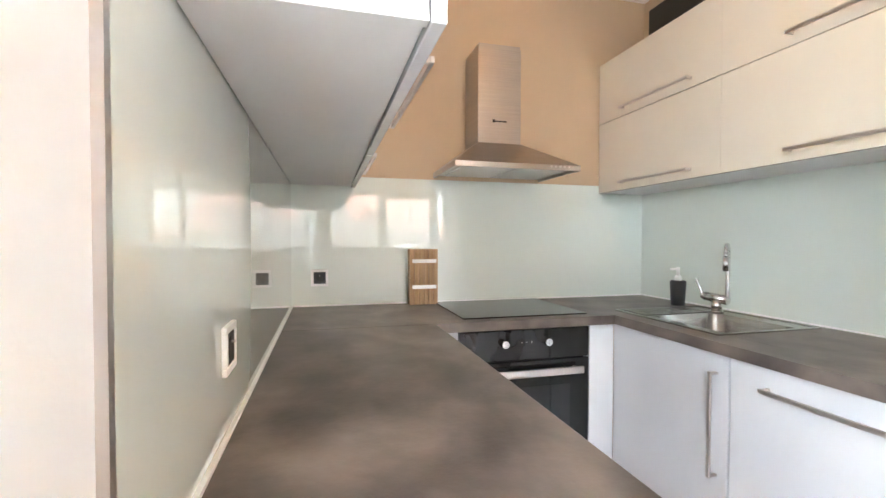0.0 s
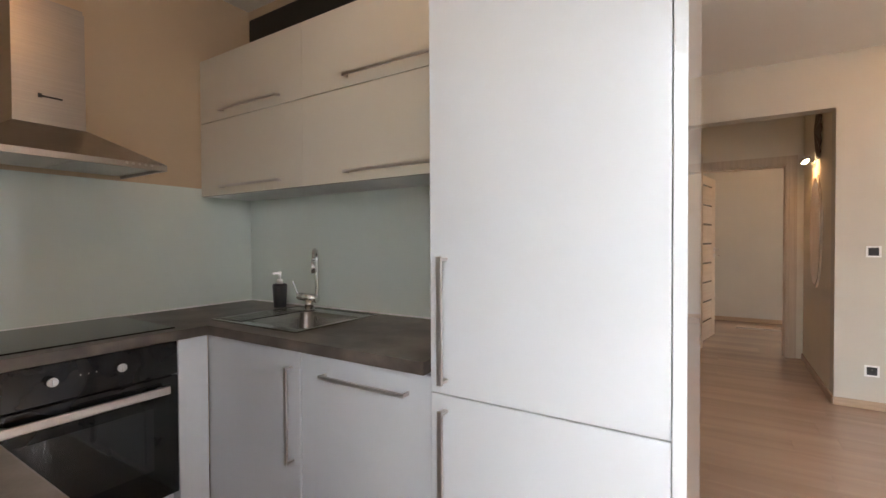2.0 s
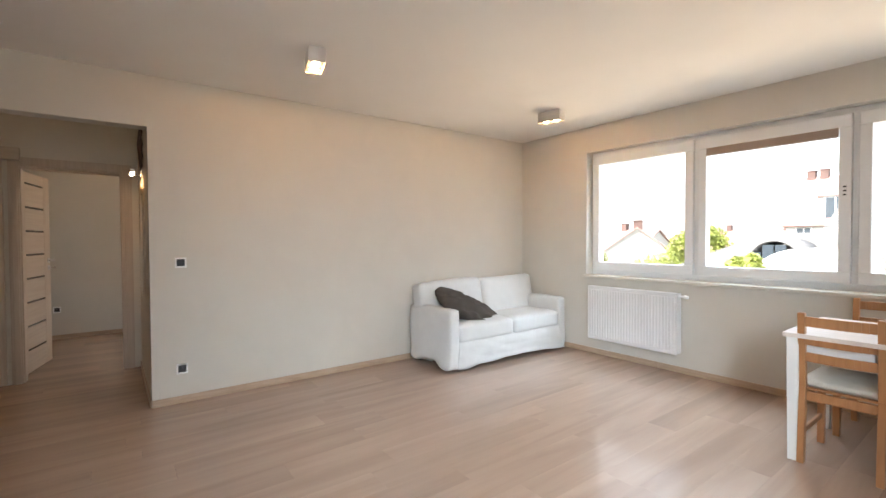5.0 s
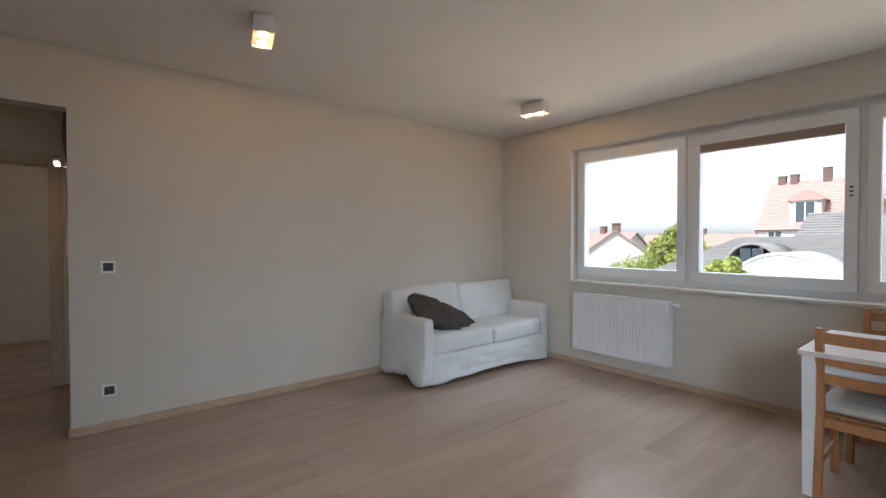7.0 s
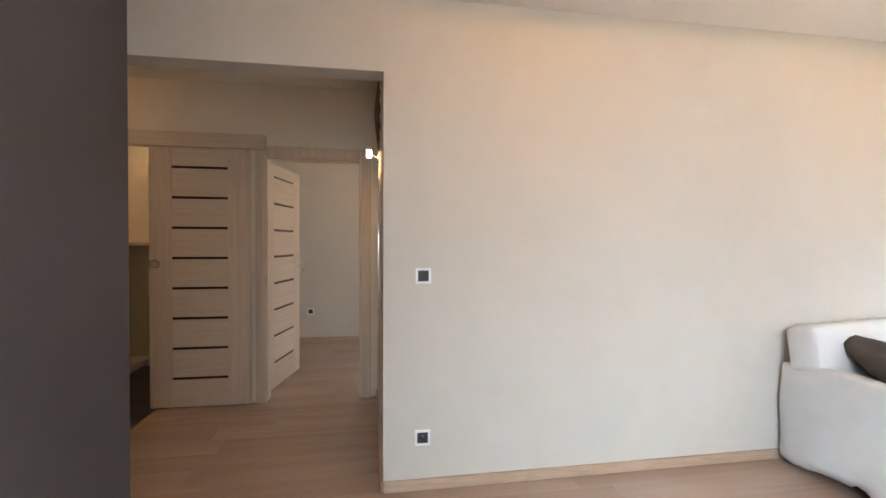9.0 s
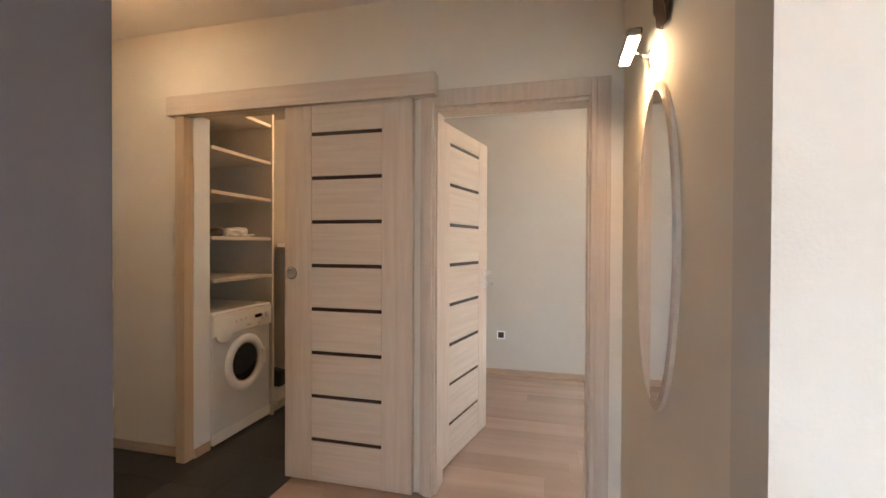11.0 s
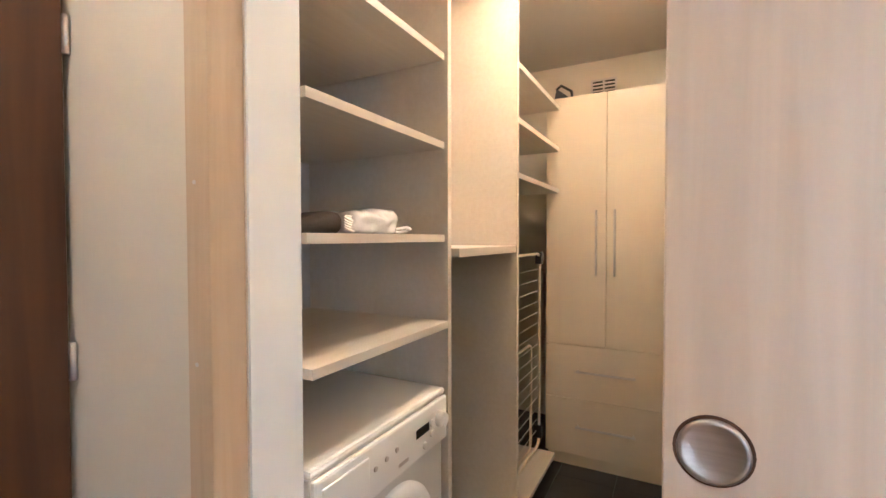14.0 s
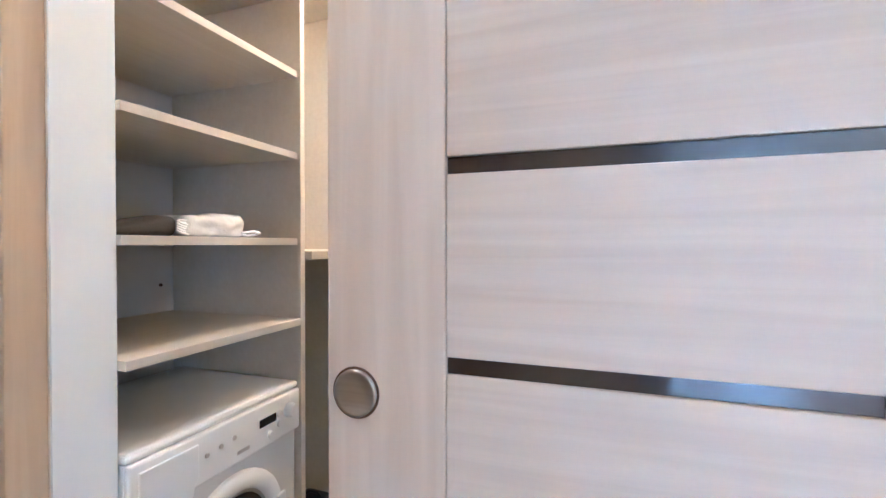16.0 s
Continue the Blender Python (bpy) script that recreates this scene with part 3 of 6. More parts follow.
def sink():
    x0, x1, y0, y1 = -3.135, -2.675, 2.030, 2.575
    o = Vector((-2.91, 2.3, CT))
    e = holder("sink", pose(*o), "stainless steel sink with a drainer set in the worktop", "sink")
    bx0, bx1, by0, by1 = -3.085, -2.765, 2.055, 2.395
    zt = CT + 0.003
    rim = part(e, "rim", [rb(o, (x0, y0, CT), (bx0, y1, zt)), rb(o, (bx1, y0, CT), (x1, y1, zt)), rb(o, (bx0, y0, CT), (bx1, by0, zt)),
                          rb(o, (bx0, by1, CT), (bx1, y1, zt))], SINKSTEEL, 0.0008)
    part(e, "edge", [rb(o, (x0, y0, CT + 0.0032), (x0 + 0.008, y1, CT + 0.005)), rb(o, (x1 - 0.008, y0, CT + 0.0032), (x1, y1, CT + 0.005)),
                     rb(o, (x0 + 0.008, y0, CT + 0.0032), (x1 - 0.008, y0 + 0.008, CT + 0.005)), rb(o, (x0 + 0.008, y1 - 0.008, CT + 0.0032), (x1 - 0.008, y1, CT + 0.005))], SINKSTEEL, 0.001)
    bm = bmesh.new()
    rings = []
    for inset, z, r in ((0.0, CT + 0.0025, 0.05), (0.006, CT - 0.02, 0.055), (0.018, CT - 0.13, 0.06), (0.045, CT - 0.15, 0.06)):
        ring = []
        ax0, ax1, ay0, ay1 = bx0 + inset, bx1 - inset, by0 + inset, by1 - inset
        for cx, cy, a0 in ((ax1 - r, ay1 - r, 0), (ax0 + r, ay1 - r, 90), (ax0 + r, ay0 + r, 180), (ax1 - r, ay0 + r, 270)):
            for k in range(6):
                a = radians(a0 + 18 * k)
                ring.append(bm.verts.new(Vector((cx + r * math.cos(a), cy + r * math.sin(a), z)) - o))
        rings.append(ring)
    for a, b in zip(rings, rings[1:]):
        for i in range(len(a)):
            f = bm.faces.new((a[i], a[(i + 1) % len(a)], b[(i + 1) % len(a)], b[i]))
            f.smooth = True
    bm.faces.new(rings[-1])
    bowl = new("bowl", mesh_from("bowl", bm, SINKSTEEL))
    bowl.parent = e
    # the plate's corners round the bowl
    part(e, "drain", [], CHROME, tubes=[(Vector((-2.925, 2.225, CT - 0.1495)) - o, Vector((-2.925, 2.225, CT - 0.146)) - o, 0.04, 0.036, 28)])
    part(e, "overflow", [], CHROME, tubes=[(Vector((-3.0, by1 - 0.012, CT - 0.045)) - o, Vector((-3.0, by1 - 0.020, CT - 0.045)) - o, 0.022, 0.02, 24)])
    parts(e, "drainer_rib", [rb(o, (x0 + 0.03, 2.418 + i * 0.025, CT + 0.003), (x1 - 0.10, 2.429 + i * 0.025, CT + 0.007)) for i in range(6)], SINKSTEEL, 0.003)


sink()


def tap():
    o = Vector((-2.735, 2.416, CT + 0.003))
    e = holder("kitchen_tap", pose(*o), "chrome mixer tap with a pull-out spray at the sink", "tap")
    part(e, "base", [], CHROME, tubes=[((0, 0, 0), (0, 0, 0.006), 0.028, 0.028, 28), ((0, 0, 0.006), (0, 0, 0.05), 0.021, 0.019, 28)])
    part(e, "body", [], CHROME, tubes=[((0.014, -0.045, 0.056), (-0.014, 0.050, 0.066), 0.021, 0.019, 24), ((-0.014, 0.050, 0.066), (-0.018, 0.062, 0.067), 0.017, 0.014, 24)])
    sweep(e, "lever", [(-0.016, 0.056, 0.070), (-0.019, 0.066, 0.090), (-0.024, 0.080, 0.125), (-0.027, 0.085, 0.140)], 0.0055, CHROME)
    # the spout bends over towards the bowl
    ux, uy = -0.80, -0.60
    bx, by = 0.010, -0.045
    pts = [(bx, by, 0.065), (bx, by, 0.12), (bx, by, 0.255)]
    for k in range(9):
        a = math.pi * k / 8
        r = 0.034 * (1 - math.cos(a))
        pts.append((bx + ux * r, by + uy * r, 0.262 + 0.034 * math.sin(a)))
    sweep(e, "spout", pts, 0.0092, CHROME)
    hx, hy = bx + ux * 0.068, by + uy * 0.068
    tagged(part(e, "spray", [], CHROME, tubes=[((hx, hy, 0.262), (hx, hy, 0.245), 0.0105, 0.0125, 20), ((hx, hy, 0.243), (hx, hy, 0.19), 0.0125, 0.014, 20)]), "pull-out spray head")
    part(e, "nozzle", [], DARKPLASTIC, tubes=[((hx, hy, 0.19), (hx, hy, 0.187), 0.0115, 0.0115, 20)])


tap()


def soap():
    o = Vector((-2.728, 2.646, CT))
    e = holder("soap_dispenser", pose(*o), "anthracite soap dispenser with a white pump by the sink", "dispenser")
    part(e, "bottle", [], DARKPLASTIC, tubes=[((0, 0, 0), (0, 0, 0.115), 0.031, 0.037, 28), ((0, 0, 0.115), (0, 0, 0.122), 0.037, 0.030, 28)])
    part(e, "pump", [((-0.045, -0.006, 0.172), (0.008, 0.006, 0.182))], WHITEPLASTIC, 0.003,
         tubes=[((0, 0, 0.122), (0, 0, 0.145), 0.016, 0.014, 20), ((0, 0, 0.145), (0, 0, 0.185), 0.007, 0.009, 14)])


soap()


def board_block():
    o = Vector((-3.935, 2.995, CT))
    e = holder("knife_block", pose(*o), "striped beech block with two pale bands leaning by the glass", "knife block")
    n = 6
    for i in range(n):
        part(e, "slat", [((-0.070 + i * 0.0236, -0.03, 0.0), (-0.070 + (i + 1) * 0.0236 - 0.0015, 0.03, 0.272))], BOARDWOOD, 0.002)
    parts(e, "band", [((-0.058, -0.0335, 0.078), (0.062, -0.0305, 0.096)), ((-0.058, -0.0335, 0.205), (0.062, -0.0305, 0.223))], WHITEPLASTIC, 0.001)


board_block()


def wall_plate(name, m, label, category, group, size=0.08, kind="socket"):
    """A framed switch or socket in a wall whose normal is +y of m."""
    e = holder(name, m, label, category, group)
    s = size / 2
    part(e, "frame", [((-s, 0, -s), (s, 0.008, -s + 0.012)), ((-s, 0, s - 0.012), (s, 0.008, s)), ((-s, 0, -s + 0.0122), (-s + 0.012, 0.008, s - 0.0122)),
                      ((s - 0.012, 0, -s + 0.0122), (s, 0.008, s - 0.0122))], WHITEPLASTIC, 0.0015)
    part(e, "plate", [((-s + 0.0122, 0, -s + 0.0122), (s - 0.0122, 0.006, s - 0.0122))], DARKPLASTIC, 0.001)
    if kind == "switch":
        part(e, "rocker", [((-s + 0.016, 0.006, -s + 0.016), (s - 0.016, 0.010, s - 0.016))], DARKPLASTIC, 0.002)
    else:
        part(e, "well", [], BLACK, tubes=[((0, 0.0062, 0), (0, 0.0075, 0), s * 0.50, s * 0.46, 24)])
        part(e, "pin", [], ALU, tubes=[((0, 0.0076, 0.010), (0, 0.014, 0.010), 0.0025, 0.002, 10)])
    return e


wall_plate("socket", pose(-4.429, BY - 0.006, 0.998, 0, 0, 180), "dark socket in a white frame on the glass", "socket", "kitchen sockets", kind="steel")
wall_plate("socket", pose(LX + 0.006, 1.63, 1.005, 0, 0, -90), "dark socket in a white frame on the glass", "socket", "kitchen sockets", size=0.078)


# ---- living room ----
def window_living():
    y0, y1 = -4.285, -4.215       # frame depth
    e = holder("window_1", pose(-2.7, -4.25, WZ0), "wide white plastic window with three panes", "window", kind="structure")
    o = Vector((-2.7, -4.25, WZ0))
    f0 = 0.90
    part(e, "frame", [rb(o, (WX0, y0, WZ0), (WX1, y1, f0 + 0.03)), rb(o, (WX0, y0, 2.215), (WX1, y1, WZ1)),
                      rb(o, (WX0, y0, f0 + 0.03), (WX0 + 0.04, y1, 2.215)), rb(o, (WX1 - 0.03, y0, f0 + 0.03), (WX1, y1, 2.215)),
                      rb(o, (-2.140, y0, f0 + 0.03), (-2.100, y1, 2.215)), rb(o, (-3.258, y0, f0 + 0.03), (-3.222, y1, 2.215))], PVC, 0.003)
    for a, b in ((-2.098, -1.018), (-3.220, -2.142), (-4.358, -3.260)):
        s = part(e, "sash", [rb(o, (a, -4.275, 0.932), (b, -4.185, 1.022)), rb(o, (a, -4.275, 2.112), (b, -4.185, 2.212)),
                             rb(o, (a, -4.275, 1.0222), (a + 0.075, -4.185, 2.1118)), rb(o, (b - 0.072, -4.275, 1.0222), (b, -4.185, 2.1118))], PVC, 0.006)
        g = part(s, "pane", [rb(o, (a + 0.07, -4.236, 1.017), (b - 0.067, -4.230, 2.117))], GLASS, 0.0)
        g.visible_shadow = False
    parts(e, "vent_slot", [rb(o, (-3.192, -4.1848, 1.60 + i * 0.03), (-3.172, -4.1835, 1.612 + i * 0.03)) for i in range(3)], DARKPLASTIC, 0.0)
    b = part(e, "blind", [rb(o, (-3.145, -4.184, 2.045), (-2.215, -4.180, 2.112))], BLIND, 0.0)
    tagged(part(e, "blind_rail", [rb(o, (-3.145, -4.186, 2.035), (-2.215, -4.176, 2.045))], WHITEPLASTIC, 0.002), "thin white blind rail")
    slab("sill", (WX0, WY - 0.115, WZ0 - 0.03), (WX1 + 0.03, WY + 0.035, WZ0 - 0.002), SILL, "pale stone window sill", "sill", bevel=0.004)


window_living()


def radiator():
    x0, x1, z0, z1, yf = -2.045, -1.085, 0.185, 0.765, -3.985
    o = Vector(((x0 + x1) / 2, -4.04, z0))
    e = holder("radiator", pose(*o), "white ribbed panel radiator below the window", "radiator")
    n = 30
    bm = bmesh.new()
    w = (x1 - x0 - 0.03) / n
    for i in range(n):
        a = x0 + 0.015 + i * w
        add_box(bm, Vector((a + w * 0.16, yf - 0.012, z0 + 0.035)) - o, Vector((a + w * 0.84, yf, z1 - 0.035)) - o, bevel=0.004)
    add_box(bm, Vector((x0, yf - 0.022, z0)) - o, Vector((x1, yf - 0.008, z1)) - o, bevel=0.003)
    ob = new("front_panel", mesh_from("front_panel", bm, ENAMEL))
    ob.parent = e
    part(e, "back_panel", [rb(o, (x0, yf - 0.085, z0), (x1, yf - 0.072, z1))], ENAMEL)
    parts(e, "side_cover", [rb(o, (x0 - 0.004, yf - 0.09, z0 + 0.01), (x0, yf - 0.005, z1)), rb(o, (x1, yf - 0.09, z0 + 0.01), (x1 + 0.004, yf - 0.005, z1))], ENAMEL, 0.001)
    part(e, "grille", [rb(o, (x0 + 0.02 + i * 0.03, yf - 0.072, z1 - 0.006), (x0 + 0.036 + i * 0.03, yf - 0.022, z1 - 0.001)) for i in range(31)], ENAMEL, 0.0)
    parts(e, "bracket", [rb(o, (x, WY, z), (x + 0.03, yf - 0.084, z + 0.02)) for x in (x0 + 0.15, x1 - 0.18) for z in (z0 + 0.06, z1 - 0.1)], ENAMEL, 0.001)
    tagged(part(e, "valve", [], WHITEPLASTIC, tubes=[(Vector((x0 - 0.004, yf - 0.045, z1 - 0.03)) - o, Vector((x0 - 0.05, yf - 0.045, z1 - 0.03)) - o, 0.012, 0.012, 16),
                                                     (Vector((x0 - 0.05, yf - 0.045, z1 - 0.03)) - o, Vector((x0 - 0.085, yf - 0.045, z1 - 0.03)) - o, 0.018, 0.016, 20)]),
           "white radiator valve")


radiator()


def puffed(parent, name, lo, hi, mat, bulge, seed=0, ripple=0.0, bevel=0.05):
    """A soft block: a rounded, slightly swollen box with small folds."""
    bm = bmesh.new()
    r = bmesh.ops.create_cube(bm, size=1.0)
    bmesh.ops.subdivide_edges(bm, edges=bm.edges[:], cuts=13, use_grid_fill=True)
    c = Vector([(a + b) / 2 for a, b in zip(lo, hi)])
    s = Vector([(b - a) / 2 for a, b in zip(lo, hi)])
    for v in bm.verts:
        p = Vector((v.co.x * 2, v.co.y * 2, v.co.z * 2))
        q = Vector((p.x * s.x, p.y * s.y, p.z * s.z))
        core = Vector([max(-s[k] + bevel, min(s[k] - bevel, q[k])) for k in range(3)])
        d = q - core
        if d.length > 1e-6:
            q = core + d.normalized() * min(d.length, bevel)
        k = (1 - p.x * p.x) * (1 - p.y * p.y) + (1 - p.y * p.y) * (1 - p.z * p.z) + (1 - p.x * p.x) * (1 - p.z * p.z)
        q += Vector((p.x * (abs(p.x) > 0.99), p.y * (abs(p.y) > 0.99), p.z * (abs(p.z) > 0.99))) * bulge * k
        if ripple:
            q += Vector((noise.noise(q * 7 + Vector((seed, 0, 0))), noise.noise(q * 7 + Vector((0, seed, 5))), noise.noise(q * 6 + Vector((3, 0, seed))))) * ripple
        v.co = c + q
    ob = new(name, mesh_from(name, bm, mat, True))
    ob.parent = parent
    return ob


def sofa():
    o = Vector((-0.36, -3.2, 0))
    e = holder("sofa", pose(*o), "white two-seat sofa with a loose wrinkled cotton cover", "sofa")

    def R(lo, hi):
        return Vector(lo) - o, Vector(hi) - o
    ya, yb, xf = -2.318, -4.03, -0.745
    for k, (a, b) in enumerate(((ya - 0.125, ya), (yb, yb + 0.125))):
        ar = puffed(e, "armrest", *R((xf, a, 0.02), (-0.03, b, 0.605)), FABRIC, 0.006, 3 + k, 0.006, 0.030)
        for v in ar.data.vertices:
            g = max(0.0, 0.34 - v.co.z) / 0.34
            # the cover swings out below and its hem dips at the front corner, lifts at the back
            w = noise.noise(Vector((v.co.x * 5, v.co.z * 1.2, 7.0 * k))) * 0.045 * g
            v.co.y += (w + 0.034 * g * g * (1.0 if v.co.x > 0.1 else 0.5)) * (1 if k == 0 else -1)
            v.co.x += noise.noise(Vector((v.co.y * 8, v.co.z * 2, 3.0))) * 0.02 * g
            if v.co.z < 0.06:
                lift = 0.055 * math.exp(-((v.co.x + 0.02) / 0.16) ** 2) + 0.02 * abs(noise.noise(Vector((v.co.x * 6, v.co.y * 3, 2.0))))
                v.co.z += lift
            if v.co.x > 0.2 and v.co.z > 0.4:
                v.co.z -= 0.012
    puffed(e, "base", *R((xf + 0.03, yb + 0.11, 0.06), (-0.06, ya - 0.11, 0.34)), FABRIC, 0.003, 9, 0.006, 0.02)
    ym = (ya + yb) / 2
    for k, (a, b) in enumerate(((yb + 0.118, ym), (ym, ya - 0.118))):
        c = puffed(e, "seat_cushion", *R((xf - 0.004, a - 0.004, 0.275), (-0.22, b + 0.004, 0.452)), FABRIC, 0.010, 20 + k, 0.006, 0.038)
        for v in c.data.vertices:
            if v.co.z > 0.36:
                v.co.z += 0.012 * (0.36 + v.co.x) + 0.008 * noise.noise(v.co * 9)
    # the back rests on the rear of the armrests and leans a little
    for k, (a, b) in enumerate(((yb + 0.015, ym), (ym, ya - 0.012))):
        c = puffed(e, "back_cushion", (-0.105, a - ym + 0.002, -0.225), (0.10, b - ym - 0.002, 0.225), FABRIC, 0.012, 30 + k, 0.005, 0.048)
        c.matrix_local = Matrix.Translation(Vector((-0.165, ym, 0.608)) - o) @ pose(0, 0, 0, 0, 11, 0)
        for v in c.data.vertices:
            end = max(0.0, abs(v.co.y) - 0.70) / 0.14
            if v.co.z < -0.045:
                v.co.y *= 1.0 - 0.15 * min(1.0, end)
            v.co.z += 0.010 * math.sin(v.co.y * 5.0 + k) * (v.co.z > 0.1)
    # the front of the cover hangs from under the seat with shallow wrinkles, its hem a little off the floor
    bm = bmesh.new()
    n = 110
    rows = []
    zs = [0.335, 0.318, 0.30, 0.275, 0.25, 0.22, 0.19, 0.16, 0.13, 0.10, 0.07, 0.045, 0.022]
    for z in zs:
        row = []
        g = (0.335 - z) / 0.313
        for i in range(n + 1):
            u = i / n
            y = ya - 0.118 + 0.03 * g * g * max(0.0, (0.05 - u) / 0.05) + (yb - ya + 0.236) * u
            hem = (0.006 + 0.030 * math.sin(math.pi * u) ** 1.5 + 0.010 * noise.noise(Vector((u * 9, 0, 9)))) * g ** 3
            w = 0.016 * noise.noise(Vector((u * 5, z * 12, 4.0))) + 0.011 * noise.noise(Vector((u * 9 + z * 10, z * 26, 1.0)))
            sway = 0.030 * max(0.0, (u - 0.88) / 0.12) ** 2 - 0.010 * max(0.0, (0.05 - u) / 0.05)
            x = xf + 0.030 - 0.026 * min(1.0, g * 3.5) - (w + 0.010 * g + sway * g) * min(1.0, g * 3.0) + 0.014 * max(0.0, (0.04 - u) / 0.04)
            y -= 0.06 * g * g * max(0.0, (u - 0.93) / 0.07)
            row.append(bm.verts.new(Vector((x, y, z + hem)) - o))
        rows.append(row)
    for a, b in zip(rows, rows[1:]):
        for i in range(n):
            f = bm.faces.new((a[i], a[i + 1], b[i + 1], b[i]))
            f.smooth = True
    sk = new("skirt", mesh_from("skirt", bm, FABRIC, True))
    sk.parent = e
    sk.modifiers.new("thickness", "SOLIDIFY").thickness = 0.004
    parts(e, "foot", [(Vector((x - 0.025, y - 0.025, 0)) - o, Vector((x + 0.025, y + 0.025, 0.07)) - o) for x in (-0.62, -0.1) for y in (ya - 0.09, yb + 0.09)], BLACK)
    # cushion lying over the armrest and seat
    p = holder("cushion", pose(-0.45, -2.825, 0.540), "crumpled dark brown cushion lying on the sofa", "cushion")
    bm = bmesh.new()
    n = 30
    lw, lh, th = 0.42, 0.25, 0.070
    sides = []
    for sgn in (1, -1):
        rows = []
        for i in range(n + 1):
            u = -1 + 2 * i / n
            row = []
            for j in range(n + 1):
                v = -1 + 2 * j / n
                t = max(0.0, (1 - u ** 4) * (1 - v ** 4)) ** 0.6
                pinch = 1 - 0.10 * (1 - abs(u)) * v * v
                fold = noise.noise(Vector((u * 2.2, v * 2.2, 8 * sgn))) * 0.06 * t + noise.noise(Vector((u * 5, v * 5, 5))) * 0.022
                sag = -0.065 * math.sin(3.2 * u + 0.6) * (0.5 + 0.5 * v)
                row.append(bm.verts.new((sgn * (th * t) + fold + sag * 0.6, u * lw * (1 - 0.06 * v * v), v * lh * pinch + sag)))
            rows.append(row)
        for i in range(n):
            for j in range(n):
                q = (rows[i][j], rows[i + 1][j], rows[i + 1][j + 1], rows[i][j + 1])
                bm.faces.new(q if sgn > 0 else q[::-1])
        sides.append(rows)
    bmesh.ops.remove_doubles(bm, verts=bm.verts[:], dist=0.002)
    bmesh.ops.recalc_face_normals(bm, faces=bm.faces[:])
    c = new("cover", mesh_from("cover", bm, PILLOW, True))
    c.parent = p
    c.matrix_local = pose(0, 0, 0, 17, 0, 0) @ pose(0, 0, 0, 0, 60, 0) @ pose(0, 0, 0, 12, 0, 0)
    return e


sofa()


def dining_set():
    # table
    o = Vector((-3.76, -3.29, 0))
    e = holder("dining_table", pose(*o), "dining table with a pale wooden top and white legs", "table")
    x0, x1, y0, y1 = -4.36, -3.17, -3.66, -2.875
    part(e, "top", [rb(o, (x0, y0, 0.715), (x1, y1, 0.74))], TABLETOP, 0.003)
    parts(e, "apron", [rb(o, (x0 + 0.05, y0 + 0.05, 0.61), (x1 - 0.05, y0 + 0.07, 0.714)), rb(o, (x0 + 0.05, y1 - 0.07, 0.61), (x1 - 0.05, y1 - 0.05, 0.714)),
                      rb(o, (x0 + 0.05, y0 + 0.0705, 0.61), (x0 + 0.07, y1 - 0.0705, 0.714)), rb(o, (x1 - 0.07, y0 + 0.0705, 0.61), (x1 - 0.05, y1 - 0.0705, 0.714))], WHITEWOOD, 0.001)
    for x in (x0 + 0.045, x1 - 0.045):
        for y in (y0 + 0.045, y1 - 0.045):
            bm = bmesh.new()
            add_box(bm, (-0.03, -0.03, 0), (0.03, 0.03, 0.714), bevel=0.003)
            for v in bm.verts:
                if v.co.z < 0.3:
                    v.co.x *= 0.7
                    v.co.y *= 0.7
            leg = new("leg", mesh_from("leg", bm, WHITEWOOD))
            leg.parent = e
            leg.location = Vector((x, y, 0)) - o

    # chair: origin on the floor under the seat's middle, backrest towards +y
    c = holder("dining_chair", pose(-3.42, -3.125, 0), "honey pine chair with a slatted back and a pale seat cushion", "chair", "chairs round the table")
    w, d = 0.165, 0.19
    for sx in (-1, 1):
        bm = bmesh.new()
        add_box(bm, (-0.017, -0.02, 0), (0.017, 0.02, 0.43), bevel=0.004)
        add_box(bm, (-0.017, -0.02, 0.43), (0.017, 0.02, 0.86), Matrix.Shear("XY", 4, (0, 0.0)), bevel=0.004)
        for v in bm.verts:
            if v.co.z > 0.44:
                v.co.y += (v.co.z - 0.44) * 0.10
            else:
                v.co.y += (0.44 - v.co.z) * 0.06
        leg = new("leg", mesh_from("leg", bm, PINE))
        leg.parent = c
        leg.location = (sx * w, d, 0)
        part(c, "leg", [((sx * w - 0.018, -d - 0.018, 0), (sx * w + 0.018, -d + 0.018, 0.41))], PINE, 0.004)
        part(c, "stretcher", [((sx * w - 0.008, -d + 0.02, 0.16), (sx * w + 0.008, d - 0.005, 0.19))], PINE, 0.003)
        part(c, "side_rail", [((sx * w - 0.010, -d + 0.018, 0.36), (sx * w + 0.010, d - 0.02, 0.41))], PINE, 0.003)
    parts(c, "rail", [((-w + 0.018, d - 0.012, 0.36), (w - 0.018, d + 0.012, 0.41)), ((-w + 0.018, -d - 0.01, 0.36), (w - 0.018, -d + 0.01, 0.41))], PINE, 0.003)
    part(c, "seat", [((-w - 0.015, -d - 0.02, 0.411), (w + 0.015, d - 0.021, 0.425))], PINE, 0.004)
    for z0, z1 in ((0.585, 0.635), (0.68, 0.73), (0.785, 0.84)):
        bm = bmesh.new()
        n = 10
        for i in range(n):
            xa, xb = -w + 0.017 + (2 * w - 0.034) * i / n, -w + 0.017 + (2 * w - 0.034) * (i + 1) / n
            xm = (xa + xb) / 2
            y = d + (z0 - 0.42) * 0.10 + 0.02 * (1 - (xm / w) ** 2)
            add_box(bm, (xa, y - 0.007, z0), (xb + 0.0005, y + 0.007, z1))
        sl = new("slat", mesh_from("slat", bm, PINE))
        sl.parent = c
